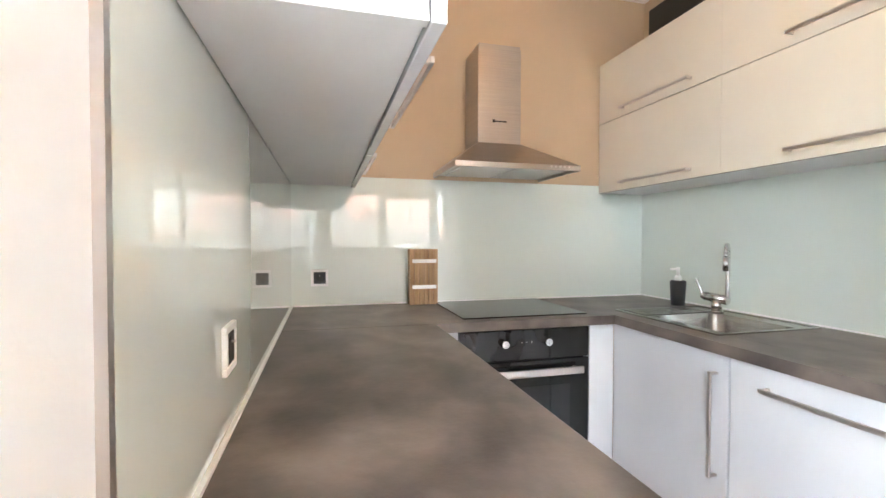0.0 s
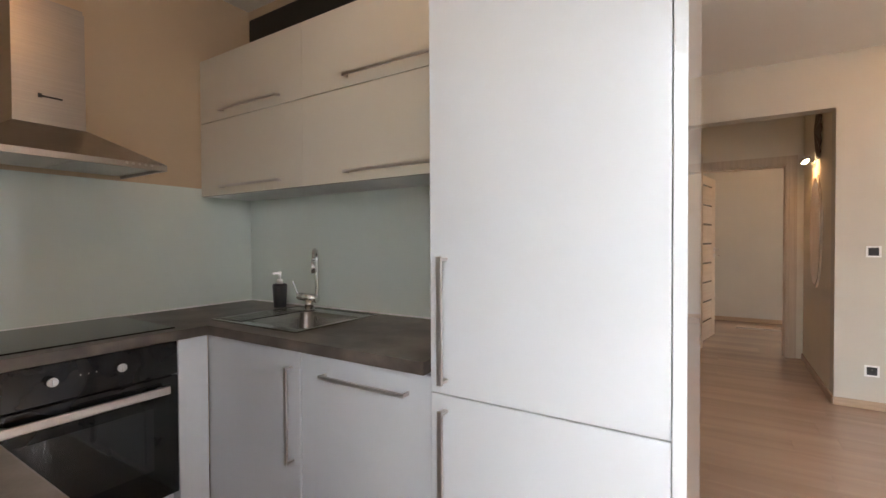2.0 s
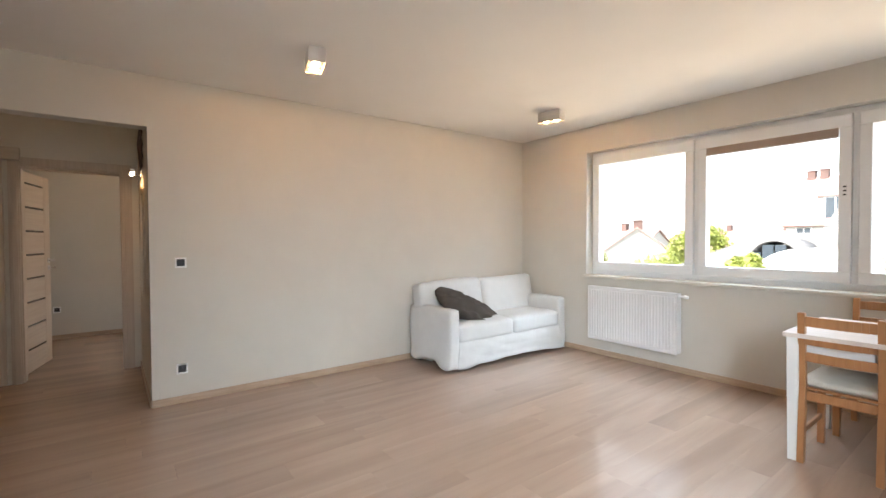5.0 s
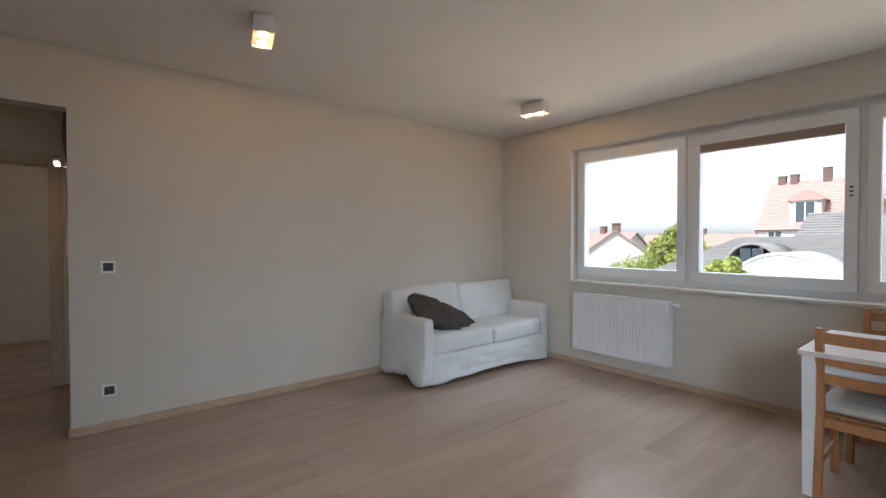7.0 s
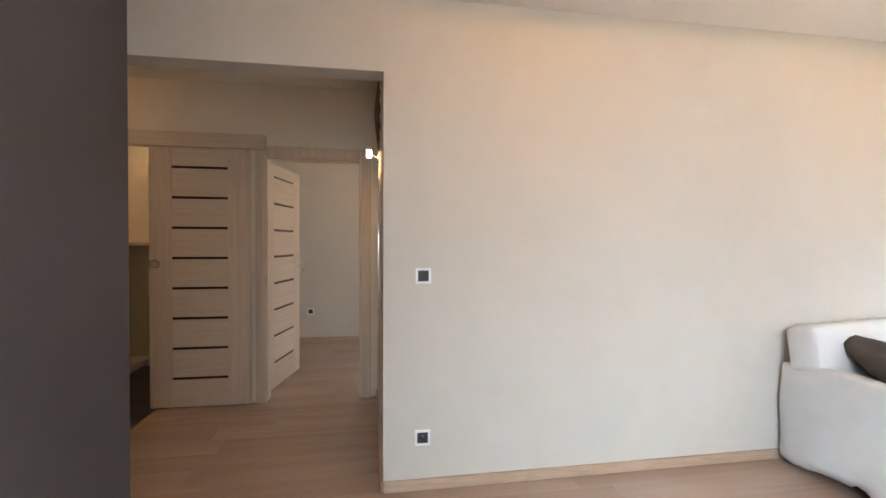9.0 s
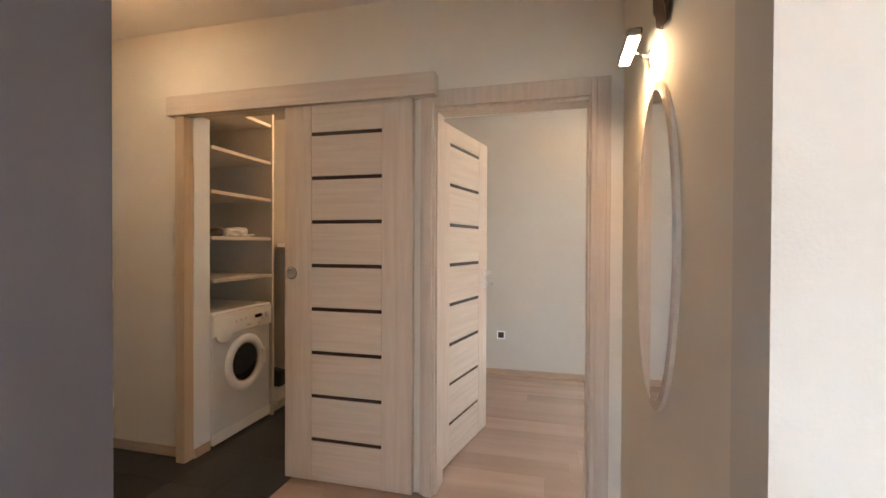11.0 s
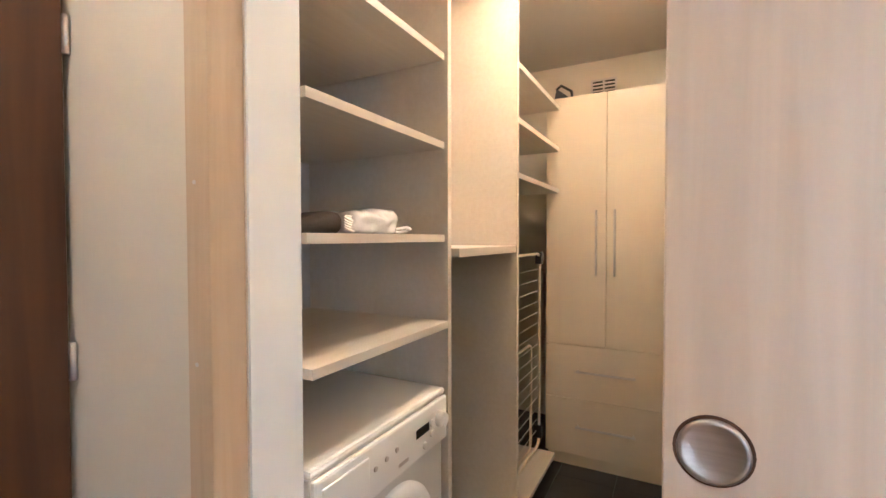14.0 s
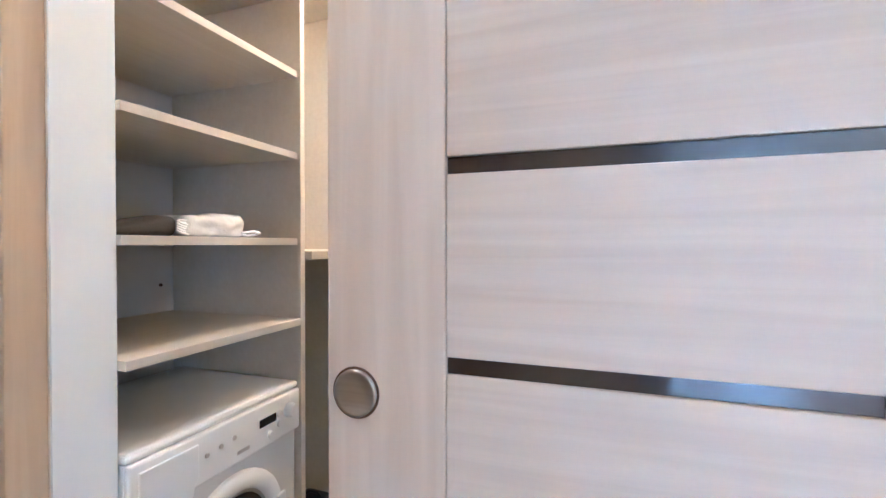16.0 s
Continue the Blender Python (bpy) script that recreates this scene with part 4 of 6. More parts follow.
    tagged(puffed(c, "cushion", (-0.175, -0.205, 0.423), (0.175, 0.165, 0.485), CUSHION, 0.012, 71, 0.004, 0.028), "pale beige seat cushion")
    copy_thing(c, pose(-3.91, -3.15, 0, 0, 0, 3))
    copy_thing(c, pose(-3.46, -3.70, 0, 0, 0, 178))
    copy_thing(c, pose(-3.98, -3.68, 0, 0, 0, 183))


dining_set()


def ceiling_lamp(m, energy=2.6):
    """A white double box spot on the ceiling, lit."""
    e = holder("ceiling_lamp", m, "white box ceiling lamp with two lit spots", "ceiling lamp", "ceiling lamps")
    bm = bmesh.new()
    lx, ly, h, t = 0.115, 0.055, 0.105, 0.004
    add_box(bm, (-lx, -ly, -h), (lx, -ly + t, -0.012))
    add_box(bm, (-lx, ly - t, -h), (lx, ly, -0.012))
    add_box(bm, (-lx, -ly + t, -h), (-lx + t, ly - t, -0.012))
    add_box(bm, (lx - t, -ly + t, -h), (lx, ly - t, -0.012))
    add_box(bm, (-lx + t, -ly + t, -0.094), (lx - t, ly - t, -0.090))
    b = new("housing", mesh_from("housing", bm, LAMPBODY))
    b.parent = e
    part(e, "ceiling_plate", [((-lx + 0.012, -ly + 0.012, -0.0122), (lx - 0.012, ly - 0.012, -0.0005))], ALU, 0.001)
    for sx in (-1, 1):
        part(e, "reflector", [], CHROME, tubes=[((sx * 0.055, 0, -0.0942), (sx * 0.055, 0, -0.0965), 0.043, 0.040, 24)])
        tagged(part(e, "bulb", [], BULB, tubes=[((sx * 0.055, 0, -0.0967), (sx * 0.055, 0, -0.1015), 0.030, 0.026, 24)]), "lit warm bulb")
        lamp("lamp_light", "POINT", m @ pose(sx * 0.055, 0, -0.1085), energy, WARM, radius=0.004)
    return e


ceiling_lamp(pose(-1.14, -0.88, H, 0, 0, -14))
ceiling_lamp(pose(-1.17, -3.26, H, 0, 0, 12))

wall_plate("light_switch", pose(-0.0, -0.205, 1.112, 0, 0, 90), "dark switch in a white frame on the wall", "switch", "wall switches", kind="switch")
wall_plate("socket", pose(-0.0, -0.203, 0.271, 0, 0, 90), "dark socket in a white frame near the skirting", "socket", "wall sockets")
wall_plate("socket", pose(BX1, 0.815, 0.388, 0, 0, 90), "dark bedroom socket in a white frame", "socket", "wall sockets")

# the same lamp over the bedroom, and an added unseen one warming the kitchen
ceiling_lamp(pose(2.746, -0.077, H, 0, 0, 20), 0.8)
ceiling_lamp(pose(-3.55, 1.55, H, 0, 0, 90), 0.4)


def balcony_door():
    x0, x1 = LX - 0.19, LX - 0.12
    o = Vector((LX - 0.15, 0.08, 0.04))
    e = holder("window_2", pose(*o), "white plastic balcony door and fixed pane", "window", kind="structure")
    part(e, "frame", [rb(o, (x0, BY0, 0.04), (x1, BY1, 0.09)), rb(o, (x0, BY0, 2.20), (x1, BY1, 2.26)), rb(o, (x0, BY0, 0.0902), (x1, BY0 + 0.05, 2.1998)),
                      rb(o, (x0, BY1 - 0.05, 0.0902), (x1, BY1, 2.1998)), rb(o, (x0, 0.10, 0.0902), (x1, 0.15, 2.1998))], PVC, 0.003)
    for a, b in ((BY0 + 0.052, 0.098), (0.152, BY1 - 0.052)):
        s = part(e, "sash", [rb(o, (x0 + 0.01, a, 0.092), (x1 + 0.02, b, 0.18)), rb(o, (x0 + 0.01, a, 2.11), (x1 + 0.02, b, 2.198)),
                             rb(o, (x0 + 0.01, a, 0.1802), (x1 + 0.02, a + 0.08, 2.1098)), rb(o, (x0 + 0.01, b - 0.08, 0.1802), (x1 + 0.02, b, 2.1098))], PVC, 0.005)
        g = part(s, "pane", [rb(o, (x0 + 0.03, a + 0.075, 0.175), (x0 + 0.036, b - 0.075, 2.115))], GLASS, 0.0)
        g.visible_shadow = False


balcony_door()

# skirting boards
SK = 0.058
slabs("baseboard_living", [((-0.014, WY + 0.014, 0), (-0.0005, 0.0, SK)), ((LX, WY + 0.0005, 0), (-0.0145, WY + 0.014, SK)),
                           ((RX + 0.02, 1.162, 0), (-0.0005, 1.1755, SK))], SKIRT, "oak skirting board along the wall", "baseboard", bevel=0.003)
slabs("baseboard_hall", [((0.0, 0.0005, 0), (X2 - 0.0005, 0.012, SK)), ((X2 - 0.012, CY1 + 0.09, 0), (X2 - 0.0005, 2.9995, SK)),
                         ((X2 + 0.001, CY1 - 0.012, 0), (X2 + 0.119, CY1 - 0.0005, SK))], SKIRT, "oak skirting board in the hall", "baseboard", bevel=0.003)
slabs("baseboard_bedroom", [((BX1 - 0.014, BS + 0.014, 0), (BX1 - 0.0005, 1.4995, SK)), ((X2 + 0.14, 1.486, 0), (BX1 - 0.014, 1.4995, SK))], SKIRT,
      "oak skirting board in the bedroom", "baseboard", bevel=0.003)


# ---- hall, bedroom door and closet ----
def door_leaf(m, w, h, s0, s1, label, name, group, n=8, zs=(0.220, 1.841)):
    """A flush oak leaf with dark glass strips; x along the width, y through the thickness (0.04), z up."""
    e = holder(name, m, label, "door", group)
    part(e, "stile", [((0, 0, 0), (s0, 0.04, h))], DOORWOOD, 0.002)
    part(e, "stile", [((s1, 0, 0), (w, 0.04, h))], DOORWOOD, 0.002)
    zz = [zs[0] + (zs[1] - zs[0]) * i / (n - 1) for i in range(n)]
    edges = [0.0] + zz + [h]
    for i in range(n + 1):
        a = edges[i] + (0.010 if i else 0)
        b = edges[i + 1] - (0.010 if i < n else 0)
        part(e, "panel", [((s0 + 0.001, 0.002, a), (s1 - 0.001, 0.038, b))], DOORPANEL, 0.0015)
    for z in zz:
        part(e, "strip", [((s0 + 0.001, 0.007, z - 0.0098), (s1 - 0.001, 0.033, z + 0.0098))], STRIPGLASS, 0.0)
    return e


# sliding leaf in front of the wall: its width runs along +y
sl = door_leaf(pose(1.428, 0.990, 0.012, 0, 0, 90), 0.723, 1.995, 0.163, 0.565, "light oak sliding door with dark glass strips, half open", "sliding_door", "interior doors")
tagged(part(sl, "pull_rim", [], BROWNDOOR, tubes=[((0.682, 0.0401, 1.103), (0.682, 0.0412, 1.103), 0.0325, 0.0325, 36)]), "dark brown rim of the pull")
lathe(sl, "round_pull", pose(0.682, 0.0402, 1.103, -90), ((0.0295, 0.0012), (0.0295, 0.004), (0.027, 0.0054), (0.024, 0.0045), (0.019, 0.0030), (0.012, 0.0022), (0.003, 0.0020)), STEEL, 40, True)
# pelmet that hides the rail, and casing of the closet opening
slab("trim_pelmet", (1.365, 0.872, 2.008), (X2, 2.478, 2.118), DOORPANEL, "light oak pelmet over the sliding door", "trim", bevel=0.003)
slabs("trim_closet", [((1.374, 2.361, 0), (X2, 2.425, 2.006)), ((1.424, 2.4252, 0), (X2, 2.455, 2.006))], CASING,
      "light oak casing beside the closet opening", "trim", bevel=0.003)
slabs("trim_closet_inner", [((X2 + 0.001, CY1 - 0.006, SK), (X2 + 0.12, CY1 - 0.0005, 2.029))], WHITEWALL, "white plastered reveal of the closet opening", "trim")
slab("trim_rail", (1.395, 0.90, 2.0075), (1.42, 2.44, 2.0079), ALU, "metal rail under the pelmet", "trim")
# screws in the casing
bm = bmesh.new()
for z in (0.16, 0.62, 1.10, 1.40, 1.86):
    add_tube(bm, (1.3742, 2.40, z), (1.3725, 2.40, z), 0.0035, 0.0035, 12)
tagged(new("trim_screws", mesh_from("trim_screws", bm, ALU)), "small screw heads in the casing", "trim", kind="structure")

# bedroom door frame
slabs("door_frame_bedroom", [((1.424, DY1 + 0.0005, 0), (X2, DY1 + 0.075, 2.045)), ((1.424, DY0 - 0.085, 0), (X2, DY0, 2.045)), ((1.424, DY0 + 0.0005, 1.962), (X2, DY1, 2.045)),
                             ((X2 + 0.0005, DY1 - 0.012, 0), (X2 + 0.13, DY1 - 0.0005, 1.962)), ((X2 + 0.0005, DY0 + 0.0005, 0), (X2 + 0.13, DY0 + 0.012, 1.962)),
                             ((X2 + 0.0005, DY0 + 0.0125, 1.945), (X2 + 0.13, DY1 - 0.0125, 1.962)),
                             ((1.412, DY1 + 0.012, 0), (1.4235, DY1 + 0.055, 2.03)), ((1.412, DY0 - 0.066, 0), (1.4235, DY0 - 0.022, 2.03))], DOORWOOD,
      "light oak door frame of the bedroom", "door frame", bevel=0.003)
bd = door_leaf(pose(1.572, 0.925, 0.008, 0, 0, -11.6), 0.80, 1.950, 0.195, 0.655, "light oak bedroom door with dark glass strips, standing open", "bedroom_door", "interior doors")


def lever(parent, x, z, side):
    """A lever handle with a rose and a key rose on one face (side -1: y=0 face)."""
    y = 0.0 if side < 0 else 0.04
    parts(parent, "rose", [((x - 0.026, y + side * 0.0002, z - 0.026), (x + 0.026, y + side * 0.008, z + 0.026)), ((x - 0.026, y + side * 0.0002, z - 0.106), (x + 0.026, y + side * 0.008, z - 0.054))],
         ALU, 0.002)
    part(parent, "lever", [((x - 0.115, y + side * 0.046, z - 0.009), (x + 0.009, y + side * 0.058, z + 0.009))], ALU, 0.004,
         tubes=[((x, y + side * 0.008, z), (x, y + side * 0.05, z), 0.009, 0.009, 16)])
    part(parent, "key_turn", [((x - 0.012, y + side * 0.008, z - 0.088), (x + 0.012, y + side * 0.022, z - 0.072))], ALU, 0.002)


lever(bd, 0.745, 1.075, -1)
lever(bd, 0.745, 1.075, 1)
part(bd, "key", [((0.744, -0.05, 0.994), (0.747, -0.022, 1.0))], CHROME, 0.0, tubes=[((0.745, -0.05, 0.998), (0.745, -0.062, 0.998), 0.012, 0.012, 16)])

# bathroom door, part open into the hall
a = math.degrees(math.atan2(1.865 - 2.56, 0.53 - 0.02))
th = door_leaf(pose(0.02, 2.55, 0.008, 0, 0, a), 0.80, 1.99, 0.16, 0.64, "light oak bathroom door standing half open", "bathroom_door", "interior doors")
lever(th, 0.735, 1.07, -1)
lever(th, 0.735, 1.07, 1)
part(th, "lock_plate", [((0.8001, 0.009, 0.93), (0.8015, 0.031, 1.13))], ALU, 0.0)
part(th, "latch", [((0.8016, 0.012, 1.05), (0.811, 0.028, 1.075))], CHROME, 0.002)


def entrance_door():
    o = Vector((0.98, 2.99, 0))
    e = holder("door_entrance", pose(*o), "dark walnut entrance door, closed", "door", kind="structure")
    part(e, "leaf", [rb(o, (0.53, 2.962, 0.006), (1.425, 2.998, 2.030))], BROWNDOOR, 0.003)
    part(e, "frame", [rb(o, (0.47, 2.975, 0), (0.526, 2.9995, 2.075)), rb(o, (0.526, 2.975, 2.034), (1.4395, 2.9995, 2.040))], BROWNDOOR, 0.002)
    for z in (0.30, 1.02, 1.78):
        part(e, "hinge", [], ALU, tubes=[(Vector((1.429, 2.957, z - 0.045)) - o, Vector((1.429, 2.957, z + 0.045)) - o, 0.008, 0.008, 14)])
    b = holder("door_chime", pose(1.16, 3.0, 2.15), "small white chime box on the wall over the door", "chime")
    part(b, "box", [((-0.08, -0.045, 0), (0.08, -0.0005, 0.155))], WHITEPLASTIC, 0.006)
    part(b, "grille", [((-0.05 + i * 0.02, -0.0465, 0.05), (-0.042 + i * 0.02, -0.0455, 0.11)) for i in range(6)], ALU, 0.0)


entrance_door()


def hall_mirror():
    o = Vector((0.72, 0.0, 0.80))
    e = holder("wall_mirror", pose(*o), "tall oval wall mirror in a thin frame", "mirror")
    for name, grow, y0, y1, mat in (("glass", 0.0, 0.012, 0.016, MIRROR), ("frame", 0.022, 0.0005, 0.0118, DOORWOOD)):
        bm = bmesh.new()
        n = 48
        ring0, ring1 = [], []
        for i in range(n):
            t = 2 * math.pi * i / n
            x, z = (0.24 + grow) * math.cos(t), 0.47 + (0.46 + grow) * math.sin(t)
            ring0.append(bm.verts.new((x, y0, z)))
            ring1.append(bm.verts.new((x, y1, z)))
        for i in range(n):
            bm.faces.new((ring0[i], ring1[i], ring1[(i + 1) % n], ring0[(i + 1) % n]))
        bm.faces.new(ring1)
        bm.faces.new(ring0[::-1])
        bmesh.ops.recalc_face_normals(bm, faces=bm.faces[:])
        ob = new(name, mesh_from(name, bm, mat))
        ob.parent = e
    w = holder("wall_lamp", pose(0.80, 0.0, 1.86), "small lit picture lamp over the mirror", "wall lamp")
    part(w, "arm", [((-0.02, 0.0005, -0.03), (0.02, 0.012, 0.03))], CHROME, 0.002, tubes=[((0, 0.012, 0), (0, 0.07, 0.03), 0.006, 0.006, 12)])
    part(w, "shade", [((-0.11, 0.05, 0.03), (0.11, 0.095, 0.055))], CHROME, 0.006)
    tagged(part(w, "bulb", [((-0.10, 0.056, 0.020), (0.10, 0.089, 0.0298))], BULB, 0.004), "lit warm lamp tube")
    lamp("wall_light", "AREA", pose(0.80, 0.073, 1.874), 0.5, WARM, size=(0.18, 0.04))
    d = holder("wall_ornament", pose(0.62, 0.0, 1.88), "dark woven fan-shaped ornament hanging on the wall", "ornament")
    bm = bmesh.new()
    n = 28
    c0 = bm.verts.new((0, 0.035, 0.23))
    rim = []
    for i in range(n):
        t = 2 * math.pi * i / n
        rim.append(bm.verts.new((0.13 * math.cos(t), 0.004 + 0.008 * (i % 2), 0.23 + 0.235 * math.sin(t))))
    for i in range(n):
        bm.faces.new((c0, rim[i], rim[(i + 1) % n]))
    ob = new("fan", mesh_from("fan", bm, BROWNDOOR))
    ob.parent = d
    ob.modifiers.new("thickness", "SOLIDIFY").thickness = 0.006


hall_mirror()
# warm lamp added out of view to light the upper hall walls
lamp("hall_warm_fill", "POINT", pose(0.85, 2.35, 2.36), 0.5, (1.0, 0.48, 0.16), radius=0.06)
hl = holder("hall_ceiling_lamp", pose(0.85, 2.35, HC), "small round lit ceiling lamp added unseen in the hall", "ceiling lamp")
part(hl, "base", [], ENAMEL, tubes=[((0, 0, -0.03), (0, 0, -0.0005), 0.09, 0.09, 28)])
tagged(part(hl, "bulb", [], BULB, tubes=[((0, 0, -0.05), (0, 0, -0.0305), 0.06, 0.08, 28)]), "lit warm diffuser")

# closet shelves
SY = 2.33
def closet_shelves():
    o = Vector((2.5, 2.62, 0))
    e = holder("closet_shelving", pose(*o), "pale melamine closet shelving with open bays", "shelving")
    t = 0.022
    for x, yf in ((2.142, SY), (2.712, 2.298)):
        part(e, "upright", [rb(o, (x, yf, 0), (x + t, CN - 0.012, 2.52))], SHELF, 0.001)
    part(e, "back", [rb(o, (X2 + 0.121, CN - 0.011, 0), (2.142 + t, CN - 0.0005, 2.52)), rb(o, (2.166, CN - 0.011, 0), (4.1, CN - 0.0005, 2.52))], SHELFBACK, 0.0)
    for z in (1.040, 1.308, 1.594, 1.866, 2.14):
        part(e, "shelf", [rb(o, (X2 + 0.122, SY + (0.0 if z < 1.1 else 0.012), z - 0.011), (2.1415, CN - 0.012, z + 0.011))], SHELF, 0.001)
    for z in (0.085, 1.262, 2.38):
        part(e, "shelf", [rb(o, (2.1645, 2.302, z - 0.014), (2.7115, CN - 0.012, z + 0.014))], SHELF, 0.001)
    for z in (0.085, 1.575, 1.81, 2.045):
        part(e, "shelf", [rb(o, (2.7345, 2.302, z - 0.012), (3.47 if z > 1 else 3.40, CN - 0.012, z + 0.012))], SHELF, 0.001)
    part(e, "plinth", [rb(o, (2.1645, SY + 0.03, 0), (3.40, SY + 0.045, 0.07))], SHELF, 0.001)
    for z in (1.215, 1.985):
        part(e, "rod_flange", [], CHROME, tubes=[(Vector((2.1645, 2.52, z)) - o, Vector((2.169, 2.52, z)) - o, 0.020, 0.020, 20), (Vector((2.169, 2.52, z)) - o, Vector((2.186, 2.52, z)) - o, 0.013, 0.013, 18)])
    parts(e, "shelf_pin", [], BLACK, tubes=[(Vector((x, CN - 0.0112, 1.15)) - o, Vector((x, CN - 0.016, 1.15)) - o, 0.006, 0.006, 10) for x in (1.63, 2.09)])


closet_shelves()


def wardrobe():
    X = 3.47
    o = Vector((3.78, 2.05, 0))
    y0, y1 = 1.715, 2.375
    e = holder("wardrobe", pose(*o), "cream wardrobe with two doors over two drawers", "wardrobe")
    part(e, "body", [rb(o, (X + 0.02, y0, 0.07), (X + 0.57, y1, 2.098)), rb(o, (X + 0.025, y0 + 0.01, 0), (X + 0.55, y1 - 0.01, 0.07))], CREAMUNIT)
    ym = (y0 + y1) / 2
    for a, b, hy in ((y0, ym - 0.0015, ym - 0.045), (ym + 0.0015, y1, ym + 0.05)):
        d = part(e, "door", [rb(o, (X, a, 0.703), (X + 0.018, b, 2.10))], CREAMUNIT, 0.0015)
        part(d, "handle", [], ALU, tubes=[(Vector((X - 0.028, hy, 1.10)) - o, Vector((X - 0.028, hy, 1.46)) - o, 0.006, 0.006, 14)]
             + [(Vector((X, hy, z)) - o, Vector((X - 0.028, hy, z)) - o, 0.005, 0.005, 12) for z in (1.14, 1.42)])
    for z0, z1 in ((0.075, 0.393), (0.397, 0.700)):
        d = part(e, "drawer", [rb(o, (X, y0, z0), (X + 0.018, y1, z1))], CREAMUNIT, 0.0015)
        z = (z0 + z1) / 2 + 0.01
        part(d, "handle", [], ALU, tubes=[(Vector((X - 0.028, ym - 0.155, z)) - o, Vector((X - 0.028, ym + 0.155, z)) - o, 0.006, 0.006, 14)]
             + [(Vector((X, y, z)) - o, Vector((X - 0.028, y, z)) - o, 0.005, 0.005, 12) for y in (ym - 0.145, ym + 0.145)])


wardrobe()


def vent():
    e = holder("air_vent", pose(CX1, 2.16, 2.27), "small metal air vent grille on the wall", "vent")
    part(e, "frame", [((-0.01, -0.085, 0), (-0.0005, 0.085, 0.012)), ((-0.01, -0.085, 0.118), (-0.0005, 0.085, 0.13)), ((-0.01, -0.085, 0.0122), (-0.0005, -0.073, 0.1178)),
                      ((-0.01, 0.073, 0.0122), (-0.0005, 0.085, 0.1178)), ((-0.008, -0.006, 0.0122), (-0.0005, 0.006, 0.1178))], ALU, 0.001)
    part(e, "slat", [((-0.007, s * 0.0065 if s > 0 else -0.072, 0.022 + i * 0.024), (-0.002, 0.072 if s > 0 else -0.0065, 0.032 + i * 0.024)) for i in range(4) for s in (1, -1)], ALU, 0.0)
    # flat black sheet standing in for the dark of the duct behind the slats
    part(e, "black_backing", [((-0.0016, -0.0725, 0.0125), (-0.0008, 0.0725, 0.1175))], BLACK, 0.0)
    f = holder("iron_stand", pose(3.62, 2.30, 2.10), "dark iron lying on the wardrobe", "iron")
    bm = bmesh.new()
    vs = [bm.verts.new(p) for p in ((-0.06, -0.06, 0), (0.06, -0.05, 0), (0.06, 0.07, 0), (-0.06, 0.06, 0), (-0.02, 0.05, 0.10), (0.04, 0.055, 0.10))]
    bmesh.ops.convex_hull(bm, input=vs)
    ob = new("soleplate", mesh_from("soleplate", bm, DARKPLASTIC))
    ob.parent = f
    sweep(f, "grip", [(-0.05, -0.05, 0.0), (-0.055, -0.045, 0.06), (-0.03, 0.02, 0.11), (0.0, 0.055, 0.10)], 0.008, BLACK)


vent()


def coat_hook(m):
    e = holder("coat_hook", m, "small bent steel coat hook on the wall", "hook", "coat hooks")
    part(e, "plate", [((-0.006, 0.0005, -0.012), (0.006, 0.003, 0.042))], ALU, 0.001)
    pts = [(0, 0.003, 0.0)]
    for k in range(8):
        a = math.pi * (1.0 - k / 7)
        pts.append((0, 0.017 + 0.014 * math.cos(a), -0.008 - 0.014 * math.sin(a)))
    pts.append((0, 0.033, 0.008))
    sweep(e, "hook", pts, 0.003, ALU)
    return e


hk = coat_hook(pose(2.07, CY0, 1.77))
for x, z in ((2.46, 1.785), (2.78, 1.805), (3.09, 1.82)):
    copy_thing(hk, pose(x, CY0, z))
wall_plate("light_switch", pose(1.553, CY0, 1.168, 0, 0, 0), "dark switch in a white frame on the closet wall", "switch", "wall switches", size=0.09, kind="switch")


